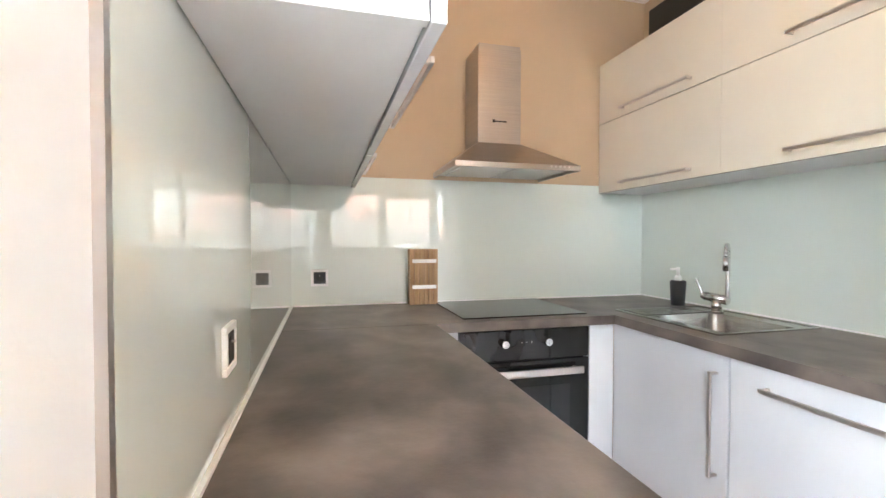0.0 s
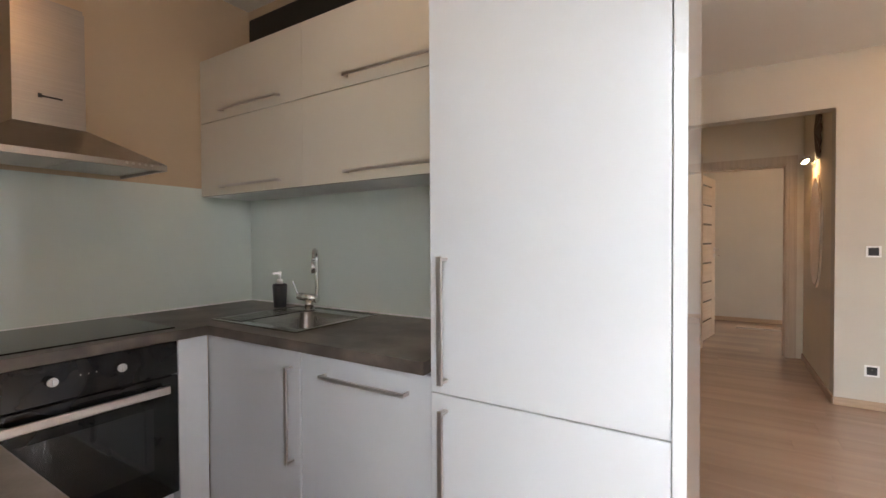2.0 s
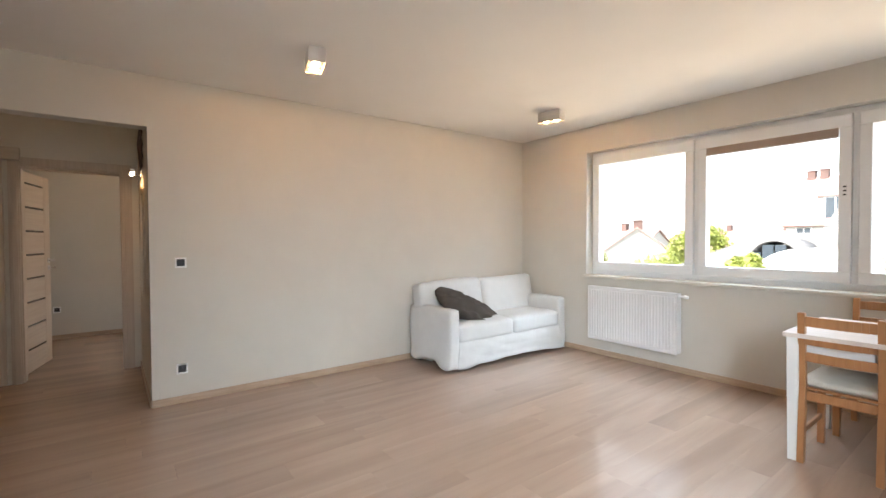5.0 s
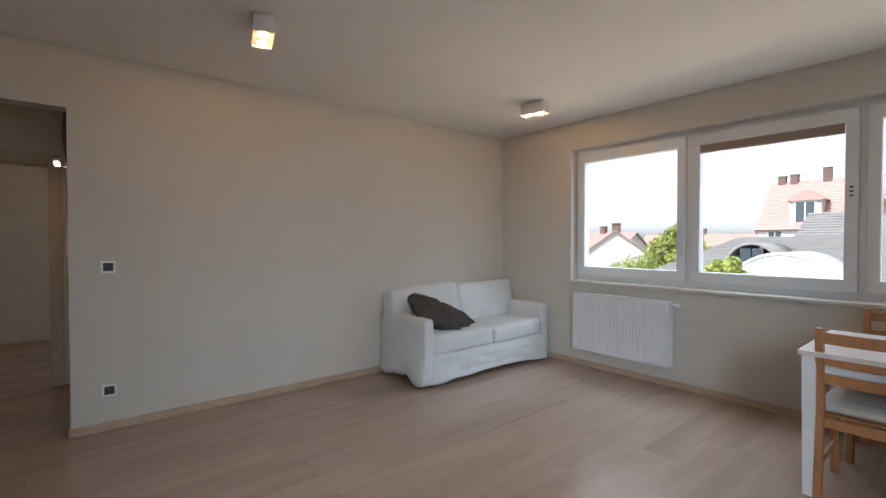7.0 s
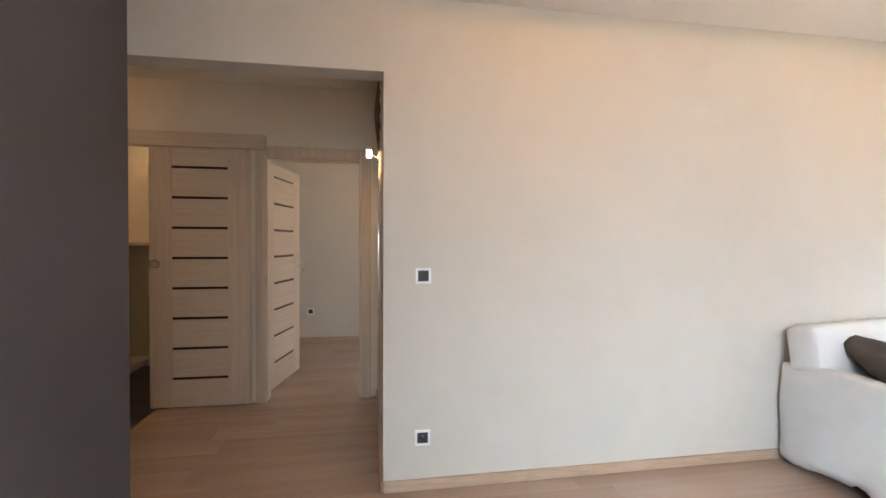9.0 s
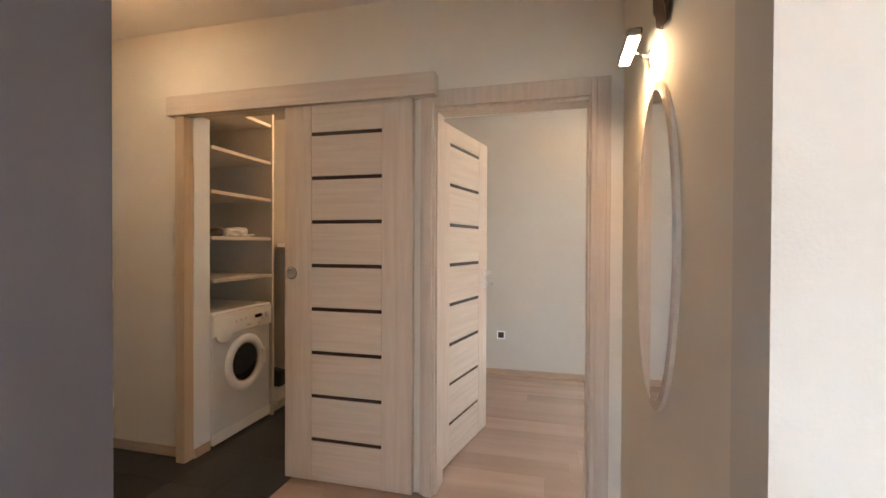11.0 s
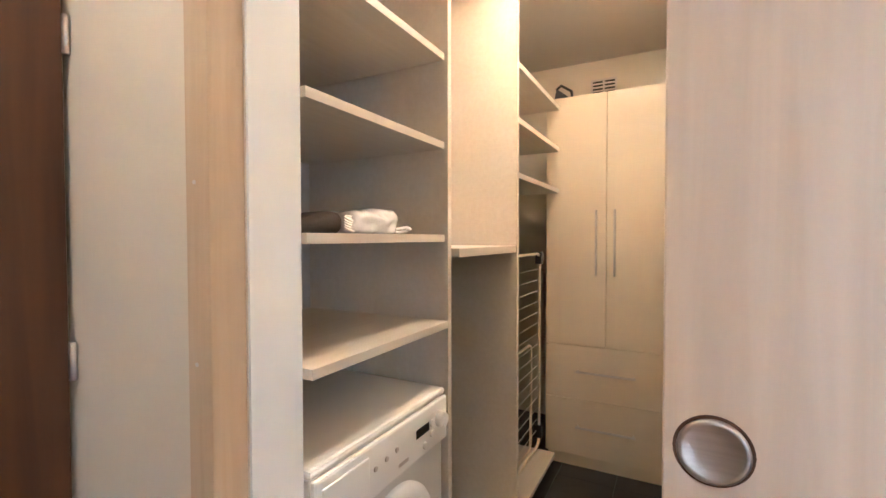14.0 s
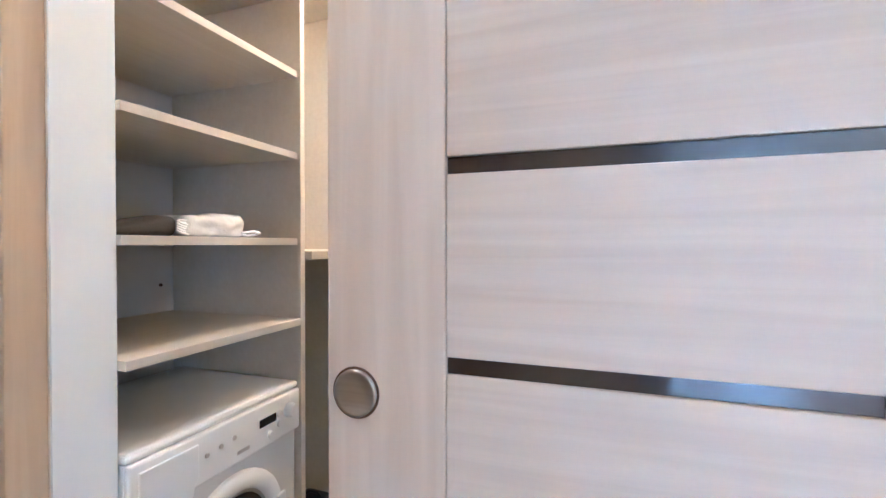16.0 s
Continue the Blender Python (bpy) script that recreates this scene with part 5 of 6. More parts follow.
def washer():
    x0, x1, y0, y1, h = 1.565, 2.135, 2.335, 2.86, 0.845
    o = Vector(((x0 + x1) / 2, (y0 + y1) / 2, 0))
    e = holder("washing_machine", pose(*o), "white front-loading washing machine below the shelves", "washing machine")
    part(e, "body", [rb(o, (x0, y0 + 0.012, 0.015), (x1, y1, h - 0.022))], ENAMEL, 0.012)
    part(e, "top", [rb(o, (x0 - 0.002, y0 + 0.004, h - 0.0218), (x1 + 0.002, y1, h))], WHITEPLASTIC, 0.009)
    part(e, "control_panel", [rb(o, (x0, y0 - 0.004, h - 0.155), (x1, y0 + 0.011, h - 0.022))], WHITEPLASTIC, 0.012)
    bm = bmesh.new()
    ring = [(x0 + 0.022, h - 0.045), (x0 + 0.022, h - 0.150)] + [(x0 + 0.092 - 0.070 * math.cos(k * math.pi / 10), h - 0.150 - 0.052 * math.sin(k * math.pi / 10)) for k in range(1, 10)] \
        + [(x0 + 0.162, h - 0.150), (x0 + 0.175, h - 0.125), (x0 + 0.175, h - 0.045)]
    fr = [bm.verts.new(Vector((x, y0 - 0.0075, z)) - o) for x, z in ring]
    bk = [bm.verts.new(Vector((x, y0 + 0.012, z)) - o) for x, z in ring]
    bm.faces.new(fr)
    for q in range(len(ring)):
        bm.faces.new((fr[q], bk[q], bk[(q + 1) % len(ring)], fr[(q + 1) % len(ring)]))
    bmesh.ops.recalc_face_normals(bm, faces=bm.faces[:])
    dr = new("drawer", mesh_from("drawer", bm, WHITEPLASTIC))
    dr.parent = e
    bev = dr.modifiers.new("round", "BEVEL")
    bev.width, bev.segments, bev.limit_method = 0.003, 2, "ANGLE"
    tagged(part(e, "display", [rb(o, (x1 - 0.185, y0 - 0.006, h - 0.090), (x1 - 0.115, y0 - 0.0042, h - 0.066))], BLACKGLASS, 0.0), "dark display")
    part(e, "knob", [], WHITEPLASTIC, tubes=[(Vector((x1 - 0.055, y0 - 0.0045, h - 0.078)) - o, Vector((x1 - 0.055, y0 - 0.028, h - 0.078)) - o, 0.024, 0.019, 28)])
    parts(e, "button", [], WHITEPLASTIC, tubes=[(Vector((x, y0 - 0.0045, z)) - o, Vector((x, y0 - 0.011, z)) - o, 0.011, 0.010, 18)
                                               for x, z in ((x1 - 0.10, h - 0.105), (x1 - 0.14, h - 0.125), (x1 - 0.10, h - 0.075))])
    parts(e, "lamp", [], ALU, tubes=[(Vector((x0 + 0.20 + i * 0.045, y0 - 0.0045, h - 0.085 + i * 0.004)) - o, Vector((x0 + 0.20 + i * 0.045, y0 - 0.007, h - 0.085 + i * 0.004)) - o, 0.007, 0.006, 14)
                                    for i in range(3)])
    part(e, "maker_mark", [rb(o, (x0 + 0.30, y0 - 0.0048, h - 0.130), (x0 + 0.345, y0 - 0.0042, h - 0.120))], ALU, 0.0)
    cx, cz = x0 + 0.30, 0.472
    m = Matrix.Translation(Vector((cx, y0 + 0.012, cz)) - o) @ pose(0, 0, 0, 90)
    d = lathe(e, "door", m, ((0.187, 0.0), (0.187, 0.010), (0.181, 0.018), (0.164, 0.023), (0.148, 0.023), (0.138, 0.017), (0.133, 0.006), (0.131, -0.002)), WHITEPLASTIC, 56)
    lathe(d, "inner_ring", m, ((0.1335, 0.006), (0.130, 0.011), (0.125, 0.009), (0.121, -0.004)), ALU, 48)
    bm = bmesh.new()
    bmesh.ops.create_uvsphere(bm, u_segments=36, v_segments=18, radius=0.130)
    for v in bm.verts:
        v.co = Vector((v.co.x, v.co.y, v.co.z * 0.14))
    bmesh.ops.transform(bm, verts=bm.verts[:], matrix=m)
    g = new("porthole", mesh_from("porthole", bm, DOORGLASS, True))
    g.parent = d
    part(d, "handle", [rb(o, (cx + 0.146, y0 - 0.018, cz - 0.055), (cx + 0.186, y0 - 0.006, cz + 0.055))], WHITEPLASTIC, 0.0075)
    parts(e, "foot", [rb(o, (x, y, 0), (x + 0.04, y + 0.04, 0.016)) for x in (x0 + 0.02, x1 - 0.06) for y in (y0 + 0.03, y1 - 0.07)], BLACK)
    part(e, "plinth", [rb(o, (x0 + 0.004, y0 + 0.006, 0.016), (x1 - 0.004, y0 + 0.0118, 0.085))], WHITEPLASTIC, 0.001)


washer()


def packet():
    o = Vector((1.86, 2.47, 1.319))
    e = holder("packet", pose(*o), "creased clear bag of folded white fabric on the shelf", "bag")
    f = puffed(e, "bag", (-0.105, -0.075, 0.001), (0.11, 0.075, 0.072), FILM, 0.004, 80, 0.006, 0.012)
    for v in f.data.vertices:
        k = v.co.z / 0.072
        v.co.x += 0.022 * k * (0.4 - v.co.x * 6)
        v.co.z *= 0.72 + 1.1 * (v.co.x + 0.105)
        c = Vector((v.co.x * 18, v.co.y * 14, v.co.z * 40))
        v.co += Vector((noise.noise(c) * 0.010, noise.noise(c + Vector((5, 0, 0))) * 0.012, abs(noise.noise(c + Vector((0, 7, 0)))) * 0.010 * k))
    for i in range(5):
        z = 0.006 + 0.006 * i
        sweep(e, "cord", [(-0.085, -0.070, z), (-0.108 - 0.003 * (i % 2), -0.074, z + 0.004), (-0.120, -0.070, z + 0.009), (-0.108, -0.066, z + 0.013), (-0.085, -0.066, z + 0.012)], 0.0028, WHITEPLASTIC)
    sweep(e, "cord", [(0.095, -0.07, 0.014), (0.13, -0.085, 0.020), (0.158, -0.08, 0.016), (0.162, -0.06, 0.010), (0.14, -0.05, 0.006), (0.095, -0.055, 0.010)], 0.004, WHITEPLASTIC)
    g = puffed(e, "dark_fold", (-0.27, -0.06, 0.001), (-0.098, 0.08, 0.050), PILLOW, 0.004, 90, 0.010, 0.020)
    for v in g.data.vertices:
        v.co.z *= 1.0 - 5.0 * max(0.0, -0.15 - v.co.x)
    tagged(g, "dark folded fabric")


packet()


def drying_rack():
    e = holder("drying_rack", pose(3.12, 2.40, 0.099), "folded white wire drying rack leaning in the bay", "drying rack")

    def loop(name, x0, x1, y, z0, z1, mat, r=0.008):
        pts = []
        for cx, cz, a0 in ((x1 - 0.05, z1 - 0.05, 0), (x0 + 0.05, z1 - 0.05, 90), (x0 + 0.05, z0 + 0.05, 180), (x1 - 0.05, z0 + 0.05, 270)):
            for k in range(6):
                a = radians(a0 + 18 * k)
                pts.append((cx + 0.05 * math.cos(a), y, cz + 0.05 * math.sin(a)))
        pts.append(pts[0])
        return sweep(e, name, pts, r, mat)
    loop("frame", -0.24, 0.30, 0.0, 0.02, 1.12, CREAMUNIT)
    loop("frame", -0.21, 0.27, 0.04, 0.0, 0.60, CREAMUNIT)
    bm = bmesh.new()
    for i in range(16):
        z = 0.10 + i * 0.062
        add_tube(bm, (-0.235, 0.012, z), (0.295, 0.012, z), 0.002, 0.002, 8)
    ob = new("wire", mesh_from("wire", bm, CREAMUNIT))
    ob.parent = e
    parts(e, "joint", [((0.275, -0.02, 1.06), (0.315, 0.02, 1.13)), ((0.275, -0.02, 0.06), (0.315, 0.03, 0.13))], BLACK, 0.006)


drying_rack()


def shelf_bag():
    e = holder("black_bag", pose(2.50, 2.54, 0.0995), "small black fabric bag on the lowest closet shelf", "bag")
    b = puffed(e, "pouch", (-0.055, -0.07, 0.0), (0.055, 0.07, 0.125), BLACK, 0.004, 61, 0.008, 0.022)
    for v in b.data.vertices:
        v.co.x *= 1.0 - 1.8 * max(0.0, v.co.z - 0.05)
    sweep(e, "strap", [(-0.01, -0.05, 0.118), (0.0, -0.02, 0.138), (0.0, 0.02, 0.140), (-0.01, 0.05, 0.118)], 0.005, BLACK)


shelf_bag()
# closet lamp on the ceiling
cl = holder("closet_lamp", pose(2.42, 2.0, HC), "small round lit closet ceiling lamp", "ceiling lamp")
part(cl, "base", [], ENAMEL, tubes=[((0, 0, -0.03), (0, 0, -0.0005), 0.08, 0.08, 28)])
tagged(part(cl, "bulb", [], BULB, tubes=[((0, 0, -0.05), (0, 0, -0.0305), 0.055, 0.07, 28)]), "lit warm diffuser")
lamp("closet_light", "POINT", pose(2.42, 2.0, 2.44), 2.0, (1.0, 0.53, 0.22), radius=0.06)


# ---- outside ----
GZ = -7.5
ASPHALT = material("ground_grass", (0.16, 0.18, 0.11), 0.9, grain=0.4, scale=(0.3, 0.3, 0.3), second=(0.24, 0.23, 0.20))
PLASTER = material("white_house_render", (0.55, 0.53, 0.51), 0.85, grain=0.06, scale=(0.6, 0.6, 0.6))
REDROOF = material("red_roof_tile", (0.42, 0.27, 0.235), 0.8, second=(0.36, 0.22, 0.19), scale=(4, 4, 4), random_tint=0.05)
GREYROOF = material("grey_roof_tile", (0.255, 0.245, 0.235), 0.75, second=(0.20, 0.19, 0.182), scale=(3, 3, 3))
BRICK = material("brown_brick", (0.16, 0.10, 0.085), 0.85, grain=0.3, scale=(6, 6, 6))
HOUSEGLASS = material("house_window_glass", (0.05, 0.065, 0.08), 0.08, grain=0.2)
LEAF = material("leaf_green", (0.32, 0.35, 0.08), 0.6, second=(0.22, 0.26, 0.05), scale=(1.5, 1.5, 1.5))
BARK = material("bark", (0.10, 0.07, 0.05), 0.9, grain=0.4)

bm = bmesh.new()
bmesh.ops.create_grid(bm, x_segments=2, y_segments=2, size=600)
g = tagged(new("ground", mesh_from("ground", bm, ASPHALT)), "green and grey ground far below the window", "ground", kind="structure")
g.location = (0, -100, GZ)


def roof_rows(parent, x0, x1, y0, z0, y1, z1, mat, n, name="roof", hip=0.0):
    """A sloping roof of overlapping tile courses from the eave (y0, z0) to the ridge (y1, z1)."""
    bm = bmesh.new()
    d = Vector((0, y1 - y0, z1 - z0))
    up = Vector((0, -d.z, d.y)).normalized()
    if up.z < 0:
        up = -up
    for i in range(n):
        p = Vector((0, y0, z0)) + d * (i / n)
        q = Vector((0, y0, z0)) + d * ((i + 1.25) / n)
        xp, xq = x1 - hip * i / n, x1 - hip * (i + 1.0) / n
        vs = [(x0, *(p + up * 0.10)[1:]), (xp, *(p + up * 0.10)[1:]), (xq, *(q + up * 0.03)[1:]), (x0, *(q + up * 0.03)[1:]),
              (x0, *(p - up * 0.05)[1:]), (xp, *(p - up * 0.05)[1:]), (xq, *(q - up * 0.05)[1:]), (x0, *(q - up * 0.05)[1:])]
        v = [bm.verts.new(c) for c in vs]
        for f in ((0, 1, 2, 3), (4, 7, 6, 5), (0, 4, 5, 1), (1, 5, 6, 2), (2, 6, 7, 3), (3, 7, 4, 0)):
            bm.faces.new([v[k] for k in f])
    bmesh.ops.recalc_face_normals(bm, faces=bm.faces[:])
    ob = new(name, mesh_from(name, bm, mat))
    ob.parent = parent
    return ob


def house(x, y, w, d, eave, ridge, mat, label, dormers=(), rot=0, chimneys=(), rows=14, hip=0.0):
    """A rendered house with a gabled roof whose front slope faces +y, dormers in it and chimneys on it."""
    e = holder("house", pose(x, y, GZ, 0, 0, rot), label, "house", "houses across the yard")
    ze, zr = eave - GZ, ridge - GZ
    bm = bmesh.new()
    prof = [(d / 2, 0), (d / 2, ze), (0, zr), (-d / 2, ze), (-d / 2, 0)]
    a = [bm.verts.new((-w / 2, py, pz)) for py, pz in prof]
    b = [bm.verts.new((w / 2 - (hip if pz == zr else 0), py, pz)) for py, pz in prof]
    for i in range(5):
        bm.faces.new((a[i], b[i], b[(i + 1) % 5], a[(i + 1) % 5]))
    bm.faces.new(a[::-1])
    bm.faces.new(b)
    bmesh.ops.recalc_face_normals(bm, faces=bm.faces[:])
    ob = new("wall", mesh_from("wall", bm, PLASTER))
    ob.parent = e
    k = (zr - ze) / (d / 2)
    roof_rows(e, -w / 2 - 0.3, w / 2 + 0.3, d / 2 + 0.4, ze - 0.4 * k + 0.06, 0, zr + 0.08, mat, rows, hip=hip)
    roof_rows(e, -w / 2 - 0.3, w / 2 + 0.3, -d / 2 - 0.4, ze - 0.4 * k + 0.06, 0, zr + 0.08, mat, rows, hip=hip)
    for dx, dw in dormers:
        y0, y1 = d / 2 - 0.5, 0.4
        zb, zt = ze + 0.1, ze + (zr - ze) * 0.55
        bm = bmesh.new()
        add_box(bm, (dx - dw / 2, y1, zb), (dx + dw / 2, y0, zt))
        ob = new("dormer", mesh_from("dormer", bm, PLASTER))
        ob.parent = e
        bm = bmesh.new()
        pr = [(-dw / 2 - 0.25, zt - 0.1), (0, zt + dw * 0.36), (dw / 2 + 0.25, zt - 0.1)]
        f0 = [bm.verts.new((dx + px, y0 + 0.3, pz)) for px, pz in pr]
        f1 = [bm.verts.new((dx + px, y1 - 0.6, pz)) for px, pz in pr]
        for i in range(2):
            bm.faces.new((f0[i], f0[i + 1], f1[i + 1], f1[i]))
        bm.faces.new(f0)
        rf = new("dormer_roof", mesh_from("dormer_roof", bm, mat))
        rf.parent = e
        rf.modifiers.new("thickness", "SOLIDIFY").thickness = 0.15
        win = part(e, "window", [((dx - dw * 0.3, y0 + 0.003, zb + 0.35), (dx + dw * 0.3, y0 + 0.05, zt - 0.25))], HOUSEGLASS, 0.0)
        part(win, "frame", [((dx - dw * 0.36, y0 + 0.02, zb + 0.25), (dx - dw * 0.3, y0 + 0.09, zt - 0.15)), ((dx + dw * 0.3, y0 + 0.02, zb + 0.25), (dx + dw * 0.36, y0 + 0.09, zt - 0.15)),
                            ((dx - 0.05, y0 + 0.02, zb + 0.25), (dx + 0.05, y0 + 0.09, zt - 0.15)), ((dx - dw * 0.3, y0 + 0.02, zt - 0.25), (dx + dw * 0.3, y0 + 0.09, zt - 0.15)),
                            ((dx - dw * 0.3, y0 + 0.02, zb + 0.25), (dx + dw * 0.3, y0 + 0.09, zb + 0.35))], PVC, 0.0)
    for cx, ch in chimneys:
        part(e, "chimney", [((cx - 0.38, -0.4, zr - 1.0), (cx + 0.38, 0.4, zr + ch)), ((cx - 0.46, -0.47, zr + ch), (cx + 0.46, 0.47, zr + ch + 0.12))], BRICK, 0.0)
    storey = 2.7
    wn_ = int(w // 3)
    for fl in range(int(ze // storey)):
        for i in range(wn_):
            wx = -w / 2 + (i + 0.5) * w / wn_
            z0 = ze - (fl + 1) * storey + 0.9
            if z0 < 0.5:
                continue
            q = part(e, "window", [((wx - 0.6, d / 2 + 0.003, z0), (wx + 0.6, d / 2 + 0.03, z0 + 1.3))], HOUSEGLASS, 0.0)
            part(q, "frame", [((wx - 0.7, d / 2 + 0.004, z0 - 0.1), (wx - 0.6, d / 2 + 0.06, z0 + 1.4)), ((wx + 0.6, d / 2 + 0.004, z0 - 0.1), (wx + 0.7, d / 2 + 0.06, z0 + 1.4)),
                              ((wx - 0.04, d / 2 + 0.031, z0), (wx + 0.04, d / 2 + 0.06, z0 + 1.3))], PVC, 0.0)
    return e


def tree(x, y, top, r, seed):
    """A tapered trunk with limbs and a crown of many small leaf blades in clumps."""
    rnd = random.Random(seed)
    e = holder("tree", pose(x, y, GZ), "bright green leafy tree below the window level", "tree", "trees in the yard")
    h = top - GZ
    bm = bmesh.new()
    add_tube(bm, (0, 0, 0), (0, 0, h * 0.75), 0.16, 0.05, 10)
    clumps = []
    for i in range(64):
        a = rnd.uniform(0, 6.283)
        z = h - r * 2 * rnd.random() ** 0.9
        rr = r * math.sqrt(max(0.05, 1 - ((z - (h - r)) / r) ** 2)) * rnd.uniform(0.35, 1.0)
        p = Vector((rr * math.cos(a), rr * math.sin(a), z))
        clumps.append((p, rnd.uniform(0.25, 0.45) * r * 0.75))
        add_tube(bm, (0, 0, max(0.3 * h, z - r * 0.8)), p, 0.03, 0.01, 5)
    t = new("trunk", mesh_from("trunk", bm, BARK))
    t.parent = e
    bm = bmesh.new()
    for p, cr in clumps:
        for k in range(230):
            d = Vector((rnd.gauss(0, 1), rnd.gauss(0, 1), rnd.gauss(0, 1))).normalized() * cr * rnd.random() ** 0.4
            s = rnd.uniform(0.05, 0.10)
            u = Vector((rnd.gauss(0, 1), rnd.gauss(0, 1), rnd.gauss(0, 0.6))).normalized()
            w = u.cross(Vector((rnd.gauss(0, 1), rnd.gauss(0, 1), rnd.gauss(0, 1)))).normalized()
            c = p + d
            bm.faces.new([bm.verts.new(c - u * s), bm.verts.new(c + w * s * 0.5), bm.verts.new(c + u * s), bm.verts.new(c - w * s * 0.5)])
    c = new("crown", mesh_from("crown", bm, LEAF))
    c.parent = e
    c["kind"] = "stuff"


house(-4.3, -22, 17, 10, 0.0, 1.35, GREYROOF, "white house with a grey tiled roof across the yard", rows=22, hip=1.7)
house(-6.4, -29, 16, 10, 0.4, 2.6, GREYROOF, "white house with a grey tiled roof and a dark chimney", rows=18, chimneys=((5.5, 0.5),))
house(-12.5, -66, 50, 12, 2.8, 8.2, REDROOF, "white terraced house with a red roof and dormers", dormers=tuple((-21.5 + 5.3 * i, 2.7) for i in range(9)),
      chimneys=((-20, 0.8), (-15.5, 0.7), (-11, 0.8), (-6, 0.7), (-1, 0.8), (4, 0.7), (8, 0.8), (12.5, 0.7), (17, 0.8), (20, 1.4), (23, 0.9), (24.2, 0.8)), rows=18)
house(22.5, -47, 9, 10, -1.4, 2.3, REDROOF, "white house with a red roof in the distance", chimneys=((-3, 0.9), (-0.5, 0.8), (2.5, 0.8)), rows=16, rot=118)
house(38, -62, 20, 12, -1.0, 2.4, REDROOF, "white house with a red roof in the distance", chimneys=((-5, 1.0), (0, 1.0)), rows=16)
house(22, -95, 40, 12, -1.0, 2.6, REDROOF, "white house with a red roof in the distance", chimneys=((-12, 1.0), (0, 1.0), (9, 1.0)), rows=10)
tree(5.5, -22.4, 1.85, 1.3, 5)
tree(9.6, -19.0, 0.6, 1.3, 6)
tree(11.0, -30.0, 0.6, 2.0, 8)
tree(0.42, -13.0, 0.75, 0.5, 7)


def vault(name, m, r, h, l_, mat, label, category):
    """A round-topped shell over r either side, open at both ends, along y."""
    e = holder(name, m, label, category)
    bm = bmesh.new()
    n = 16
    a, b = [], []
    for i in range(n + 1):
        t = math.pi * i / n
        a.append(bm.verts.new((r * math.cos(t), l_ / 2, h * math.sin(t))))
        b.append(bm.verts.new((r * math.cos(t), -l_ / 2, h * math.sin(t))))
    for i in range(n):
        bm.faces.new((a[i], a[i + 1], b[i + 1], b[i]))
    ob = new("shell", mesh_from("shell", bm, mat, True))
    ob.parent = e
    ob.modifiers.new("thickness", "SOLIDIFY").thickness = 0.08
    return e


bd_ = vault("barrel_dormer", pose(1.23, -18.9, 0.42), 0.80, 0.82, 2.4, GREYROOF, "grey curved dormer with dark arched panes on the roof", "dormer")
for i in range(4):
    z = 0.36 if i in (0, 3) else 0.62
    part(bd_, "pane", [((-0.70 + i * 0.36, 1.10, -0.30), (-0.38 + i * 0.36, 1.14, z))], HOUSEGLASS, 0.0)
part(bd_, "front", [((-0.80, 0.95, -0.6), (0.80, 1.09, 0.1))], PLASTER, 0.0)
part(bd_, "side", [((-0.80, -1.1, -0.6), (-0.72, 0.94, 0.02)), ((0.72, -1.1, -0.6), (0.80, 0.94, 0.02))], PLASTER, 0.0)
CANOPY = material("white_canopy_sheet", (0.75, 0.76, 0.76), 0.35, grain=0.03)
cn = vault("canopy", pose(-0.5, -15.2, -0.15), 1.25, 1.15, 2.6, CANOPY, "white curved roof canopy below the window", "canopy")
bm = bmesh.new()
bm.faces.new([bm.verts.new((1.22 * math.cos(math.pi * i / 16), 1.22, 1.12 * math.sin(math.pi * i / 16))) for i in range(17)])
ef = new("end_wall", mesh_from("end_wall", bm, CANOPY))
ef.parent = cn
ef.modifiers.new("thickness", "SOLIDIFY").thickness = 0.06
part(cn, "wall", [((-1.25, -1.3, GZ + 0.15), (1.25, 1.3, 0.0))], PLASTER, 0.0)


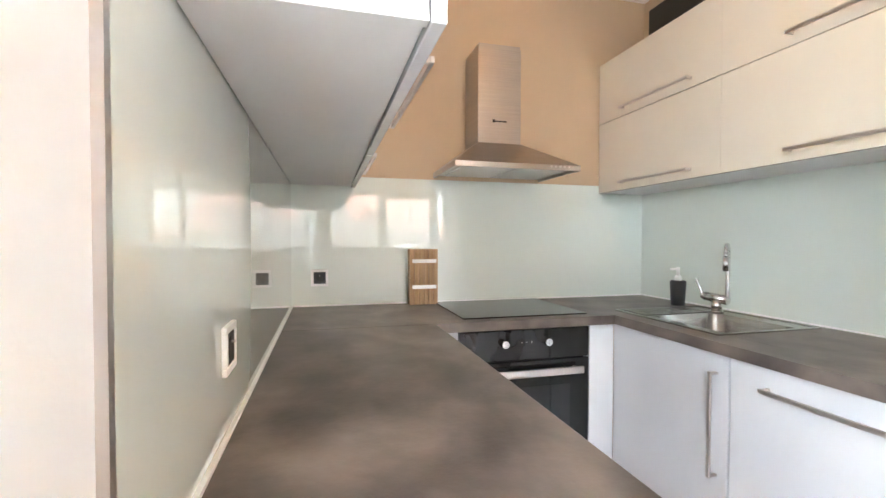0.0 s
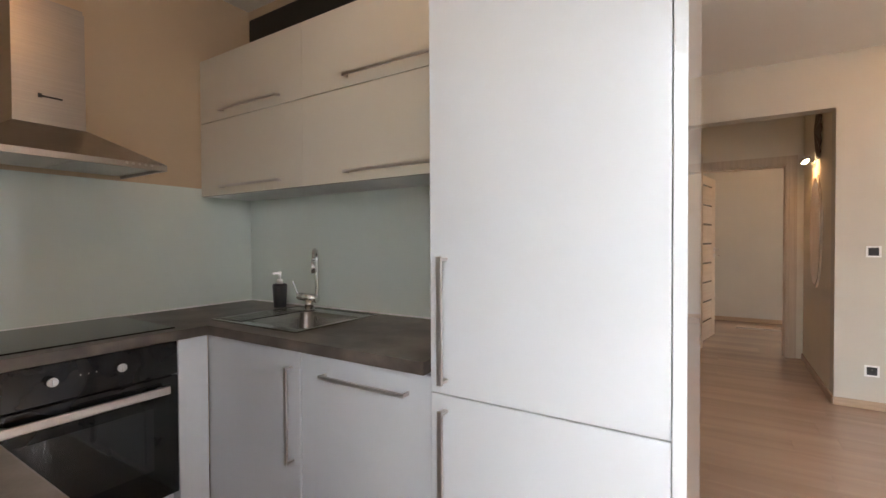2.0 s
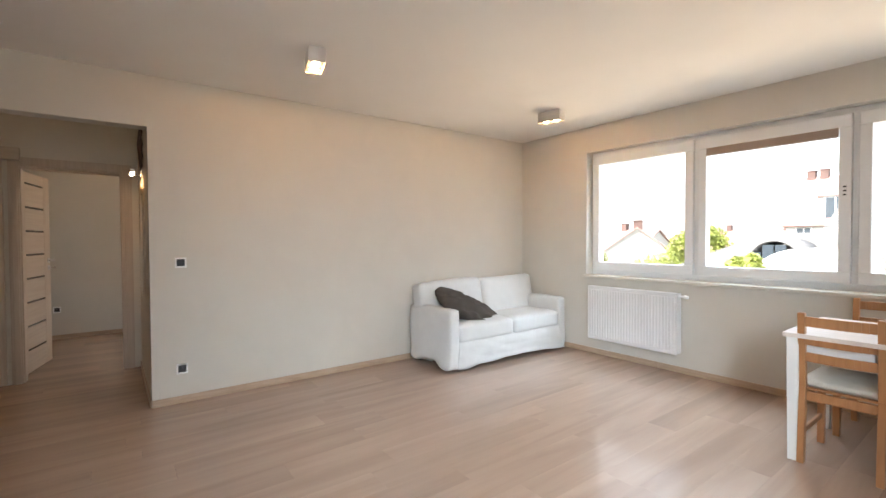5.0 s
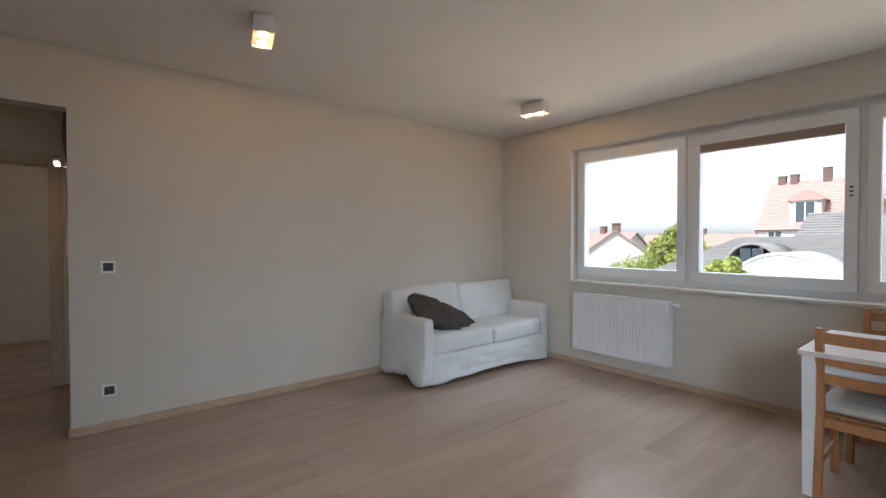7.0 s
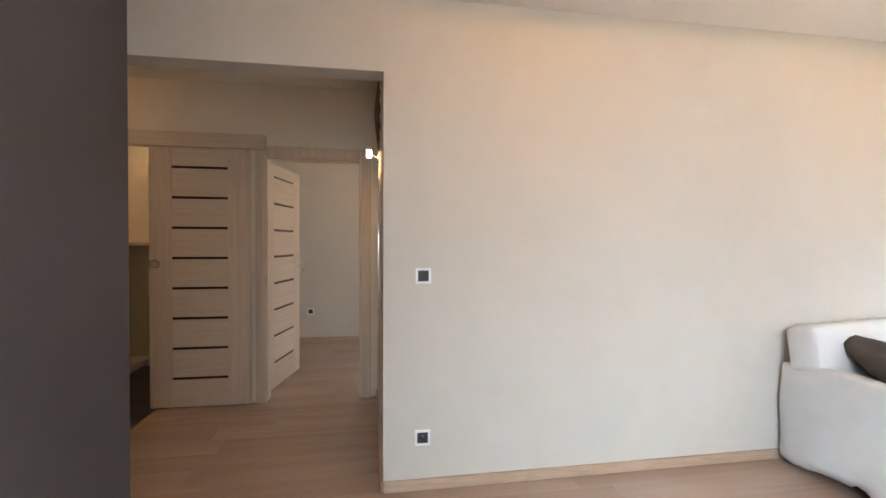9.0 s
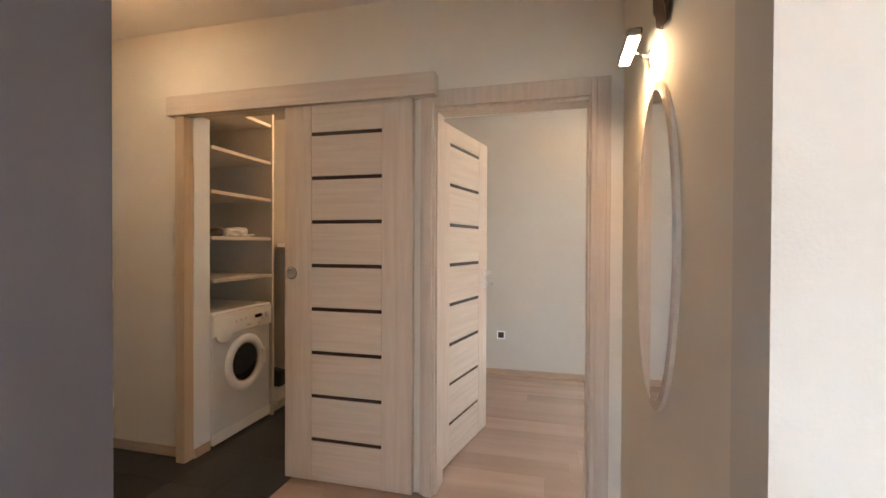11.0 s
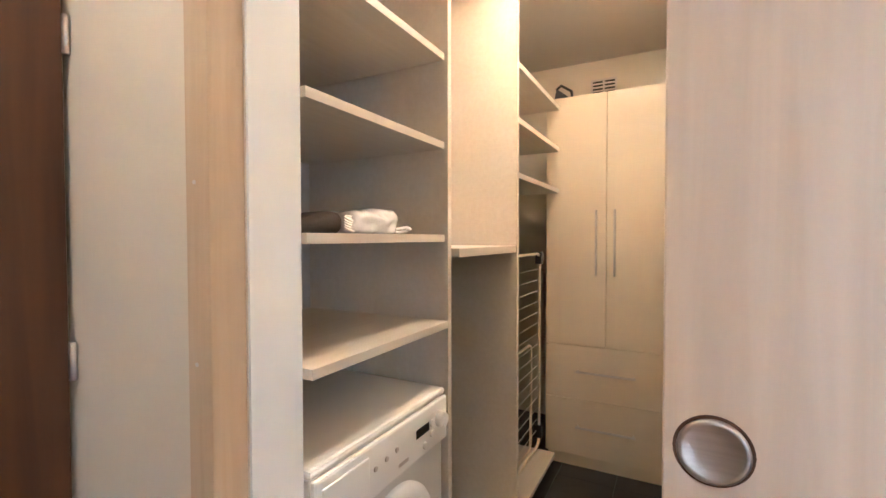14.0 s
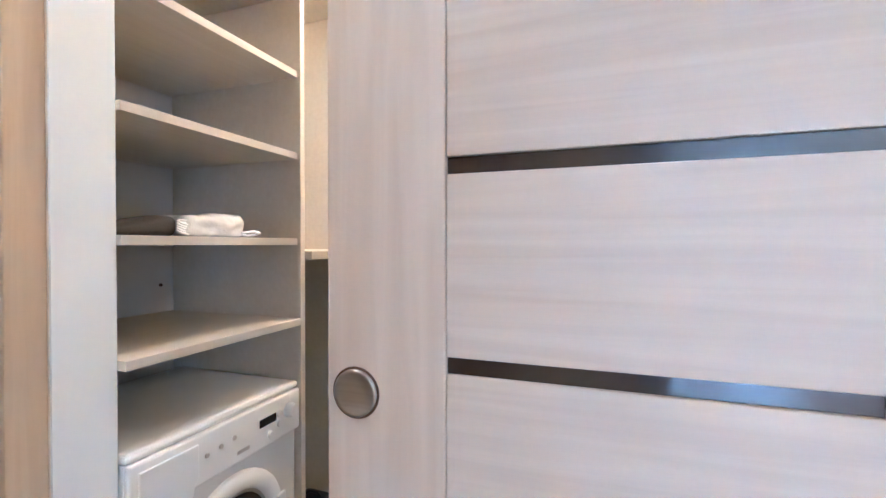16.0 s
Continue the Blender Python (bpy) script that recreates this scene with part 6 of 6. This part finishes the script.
# ---- planks and tiles ----
def plank_field(parent, x0, x1, y0, y1, seed, width=0.193, length=1.285):
    """Planks running along y, joints staggered from row to row."""
    rnd = random.Random(seed)
    cache = {}
    o = parent.matrix_world.translation
    x = x0
    while x < x1 - 0.01:
        w = min(width, x1 - x)
        y = y0 - rnd.uniform(0.1, 0.95) * length
        while y < y1 - 0.01:
            a, b = max(y, y0), min(y + length, y1)
            y += length
            if b - a < 0.03:
                continue
            key = (round(w, 3), round(b - a, 4))
            if key not in cache:
                bm = bmesh.new()
                hw, hl = w / 2 - 0.0002, key[1] / 2 - 0.0002
                low = [bm.verts.new((sx * hw, sy * hl, -0.008)) for sx, sy in ((-1, -1), (1, -1), (1, 1), (-1, 1))]
                mid = [bm.verts.new((sx * hw, sy * hl, -0.004)) for sx, sy in ((-1, -1), (1, -1), (1, 1), (-1, 1))]
                top = [bm.verts.new((sx * (hw - 0.0001), sy * (hl - 0.0001), 0)) for sx, sy in ((-1, -1), (1, -1), (1, 1), (-1, 1))]
                for p, q in ((low, mid), (mid, top)):
                    for i in range(4):
                        bm.faces.new((p[i], p[(i + 1) % 4], q[(i + 1) % 4], q[i]))
                bm.faces.new(top)
                cache[key] = mesh_from("plank", bm, PLANK)
            ob = new("plank", cache[key])
            ob.parent = parent
            ob.location = (x + w / 2, (a + b) / 2, 0)
        x += width


plank_field(floor_living, LX, 0.0, WY, BY, 3)
plank_field(floor_hall, 0.0, X2 + 0.12, 0.0, 1.68, 4)
plank_field(floor_bedroom, X2 + 0.12, BX1, BS, 1.50, 5)


def tile_field(parent, x0, x1, y0, y1, a=0.30, b=0.60):
    cache = {}
    x = x0
    while x < x1 - 0.01:
        w = min(a, x1 - x)
        y = y0
        while y < y1 - 0.01:
            l_ = min(b, y1 - y)
            key = (round(w, 3), round(l_, 3))
            if key not in cache:
                bm = bmesh.new()
                add_box(bm, (-w / 2 + 0.0015, -l_ / 2 + 0.0015, -0.0075), (w / 2 - 0.0015, l_ / 2 - 0.0015, 0))
                cache[key] = mesh_from("tile", bm, TILE)
            ob = new("tile", cache[key])
            ob.parent = parent
            ob.location = (x + w / 2, y + l_ / 2, 0)
            y += b
        x += a


tile_field(floor_tiles, 0.0, X2 + 0.12, 1.68, 3.0, 0.60, 0.30)
tile_field(floor_tiles, X2 + 0.12, CX1, CY0, CN, 0.60, 0.30)
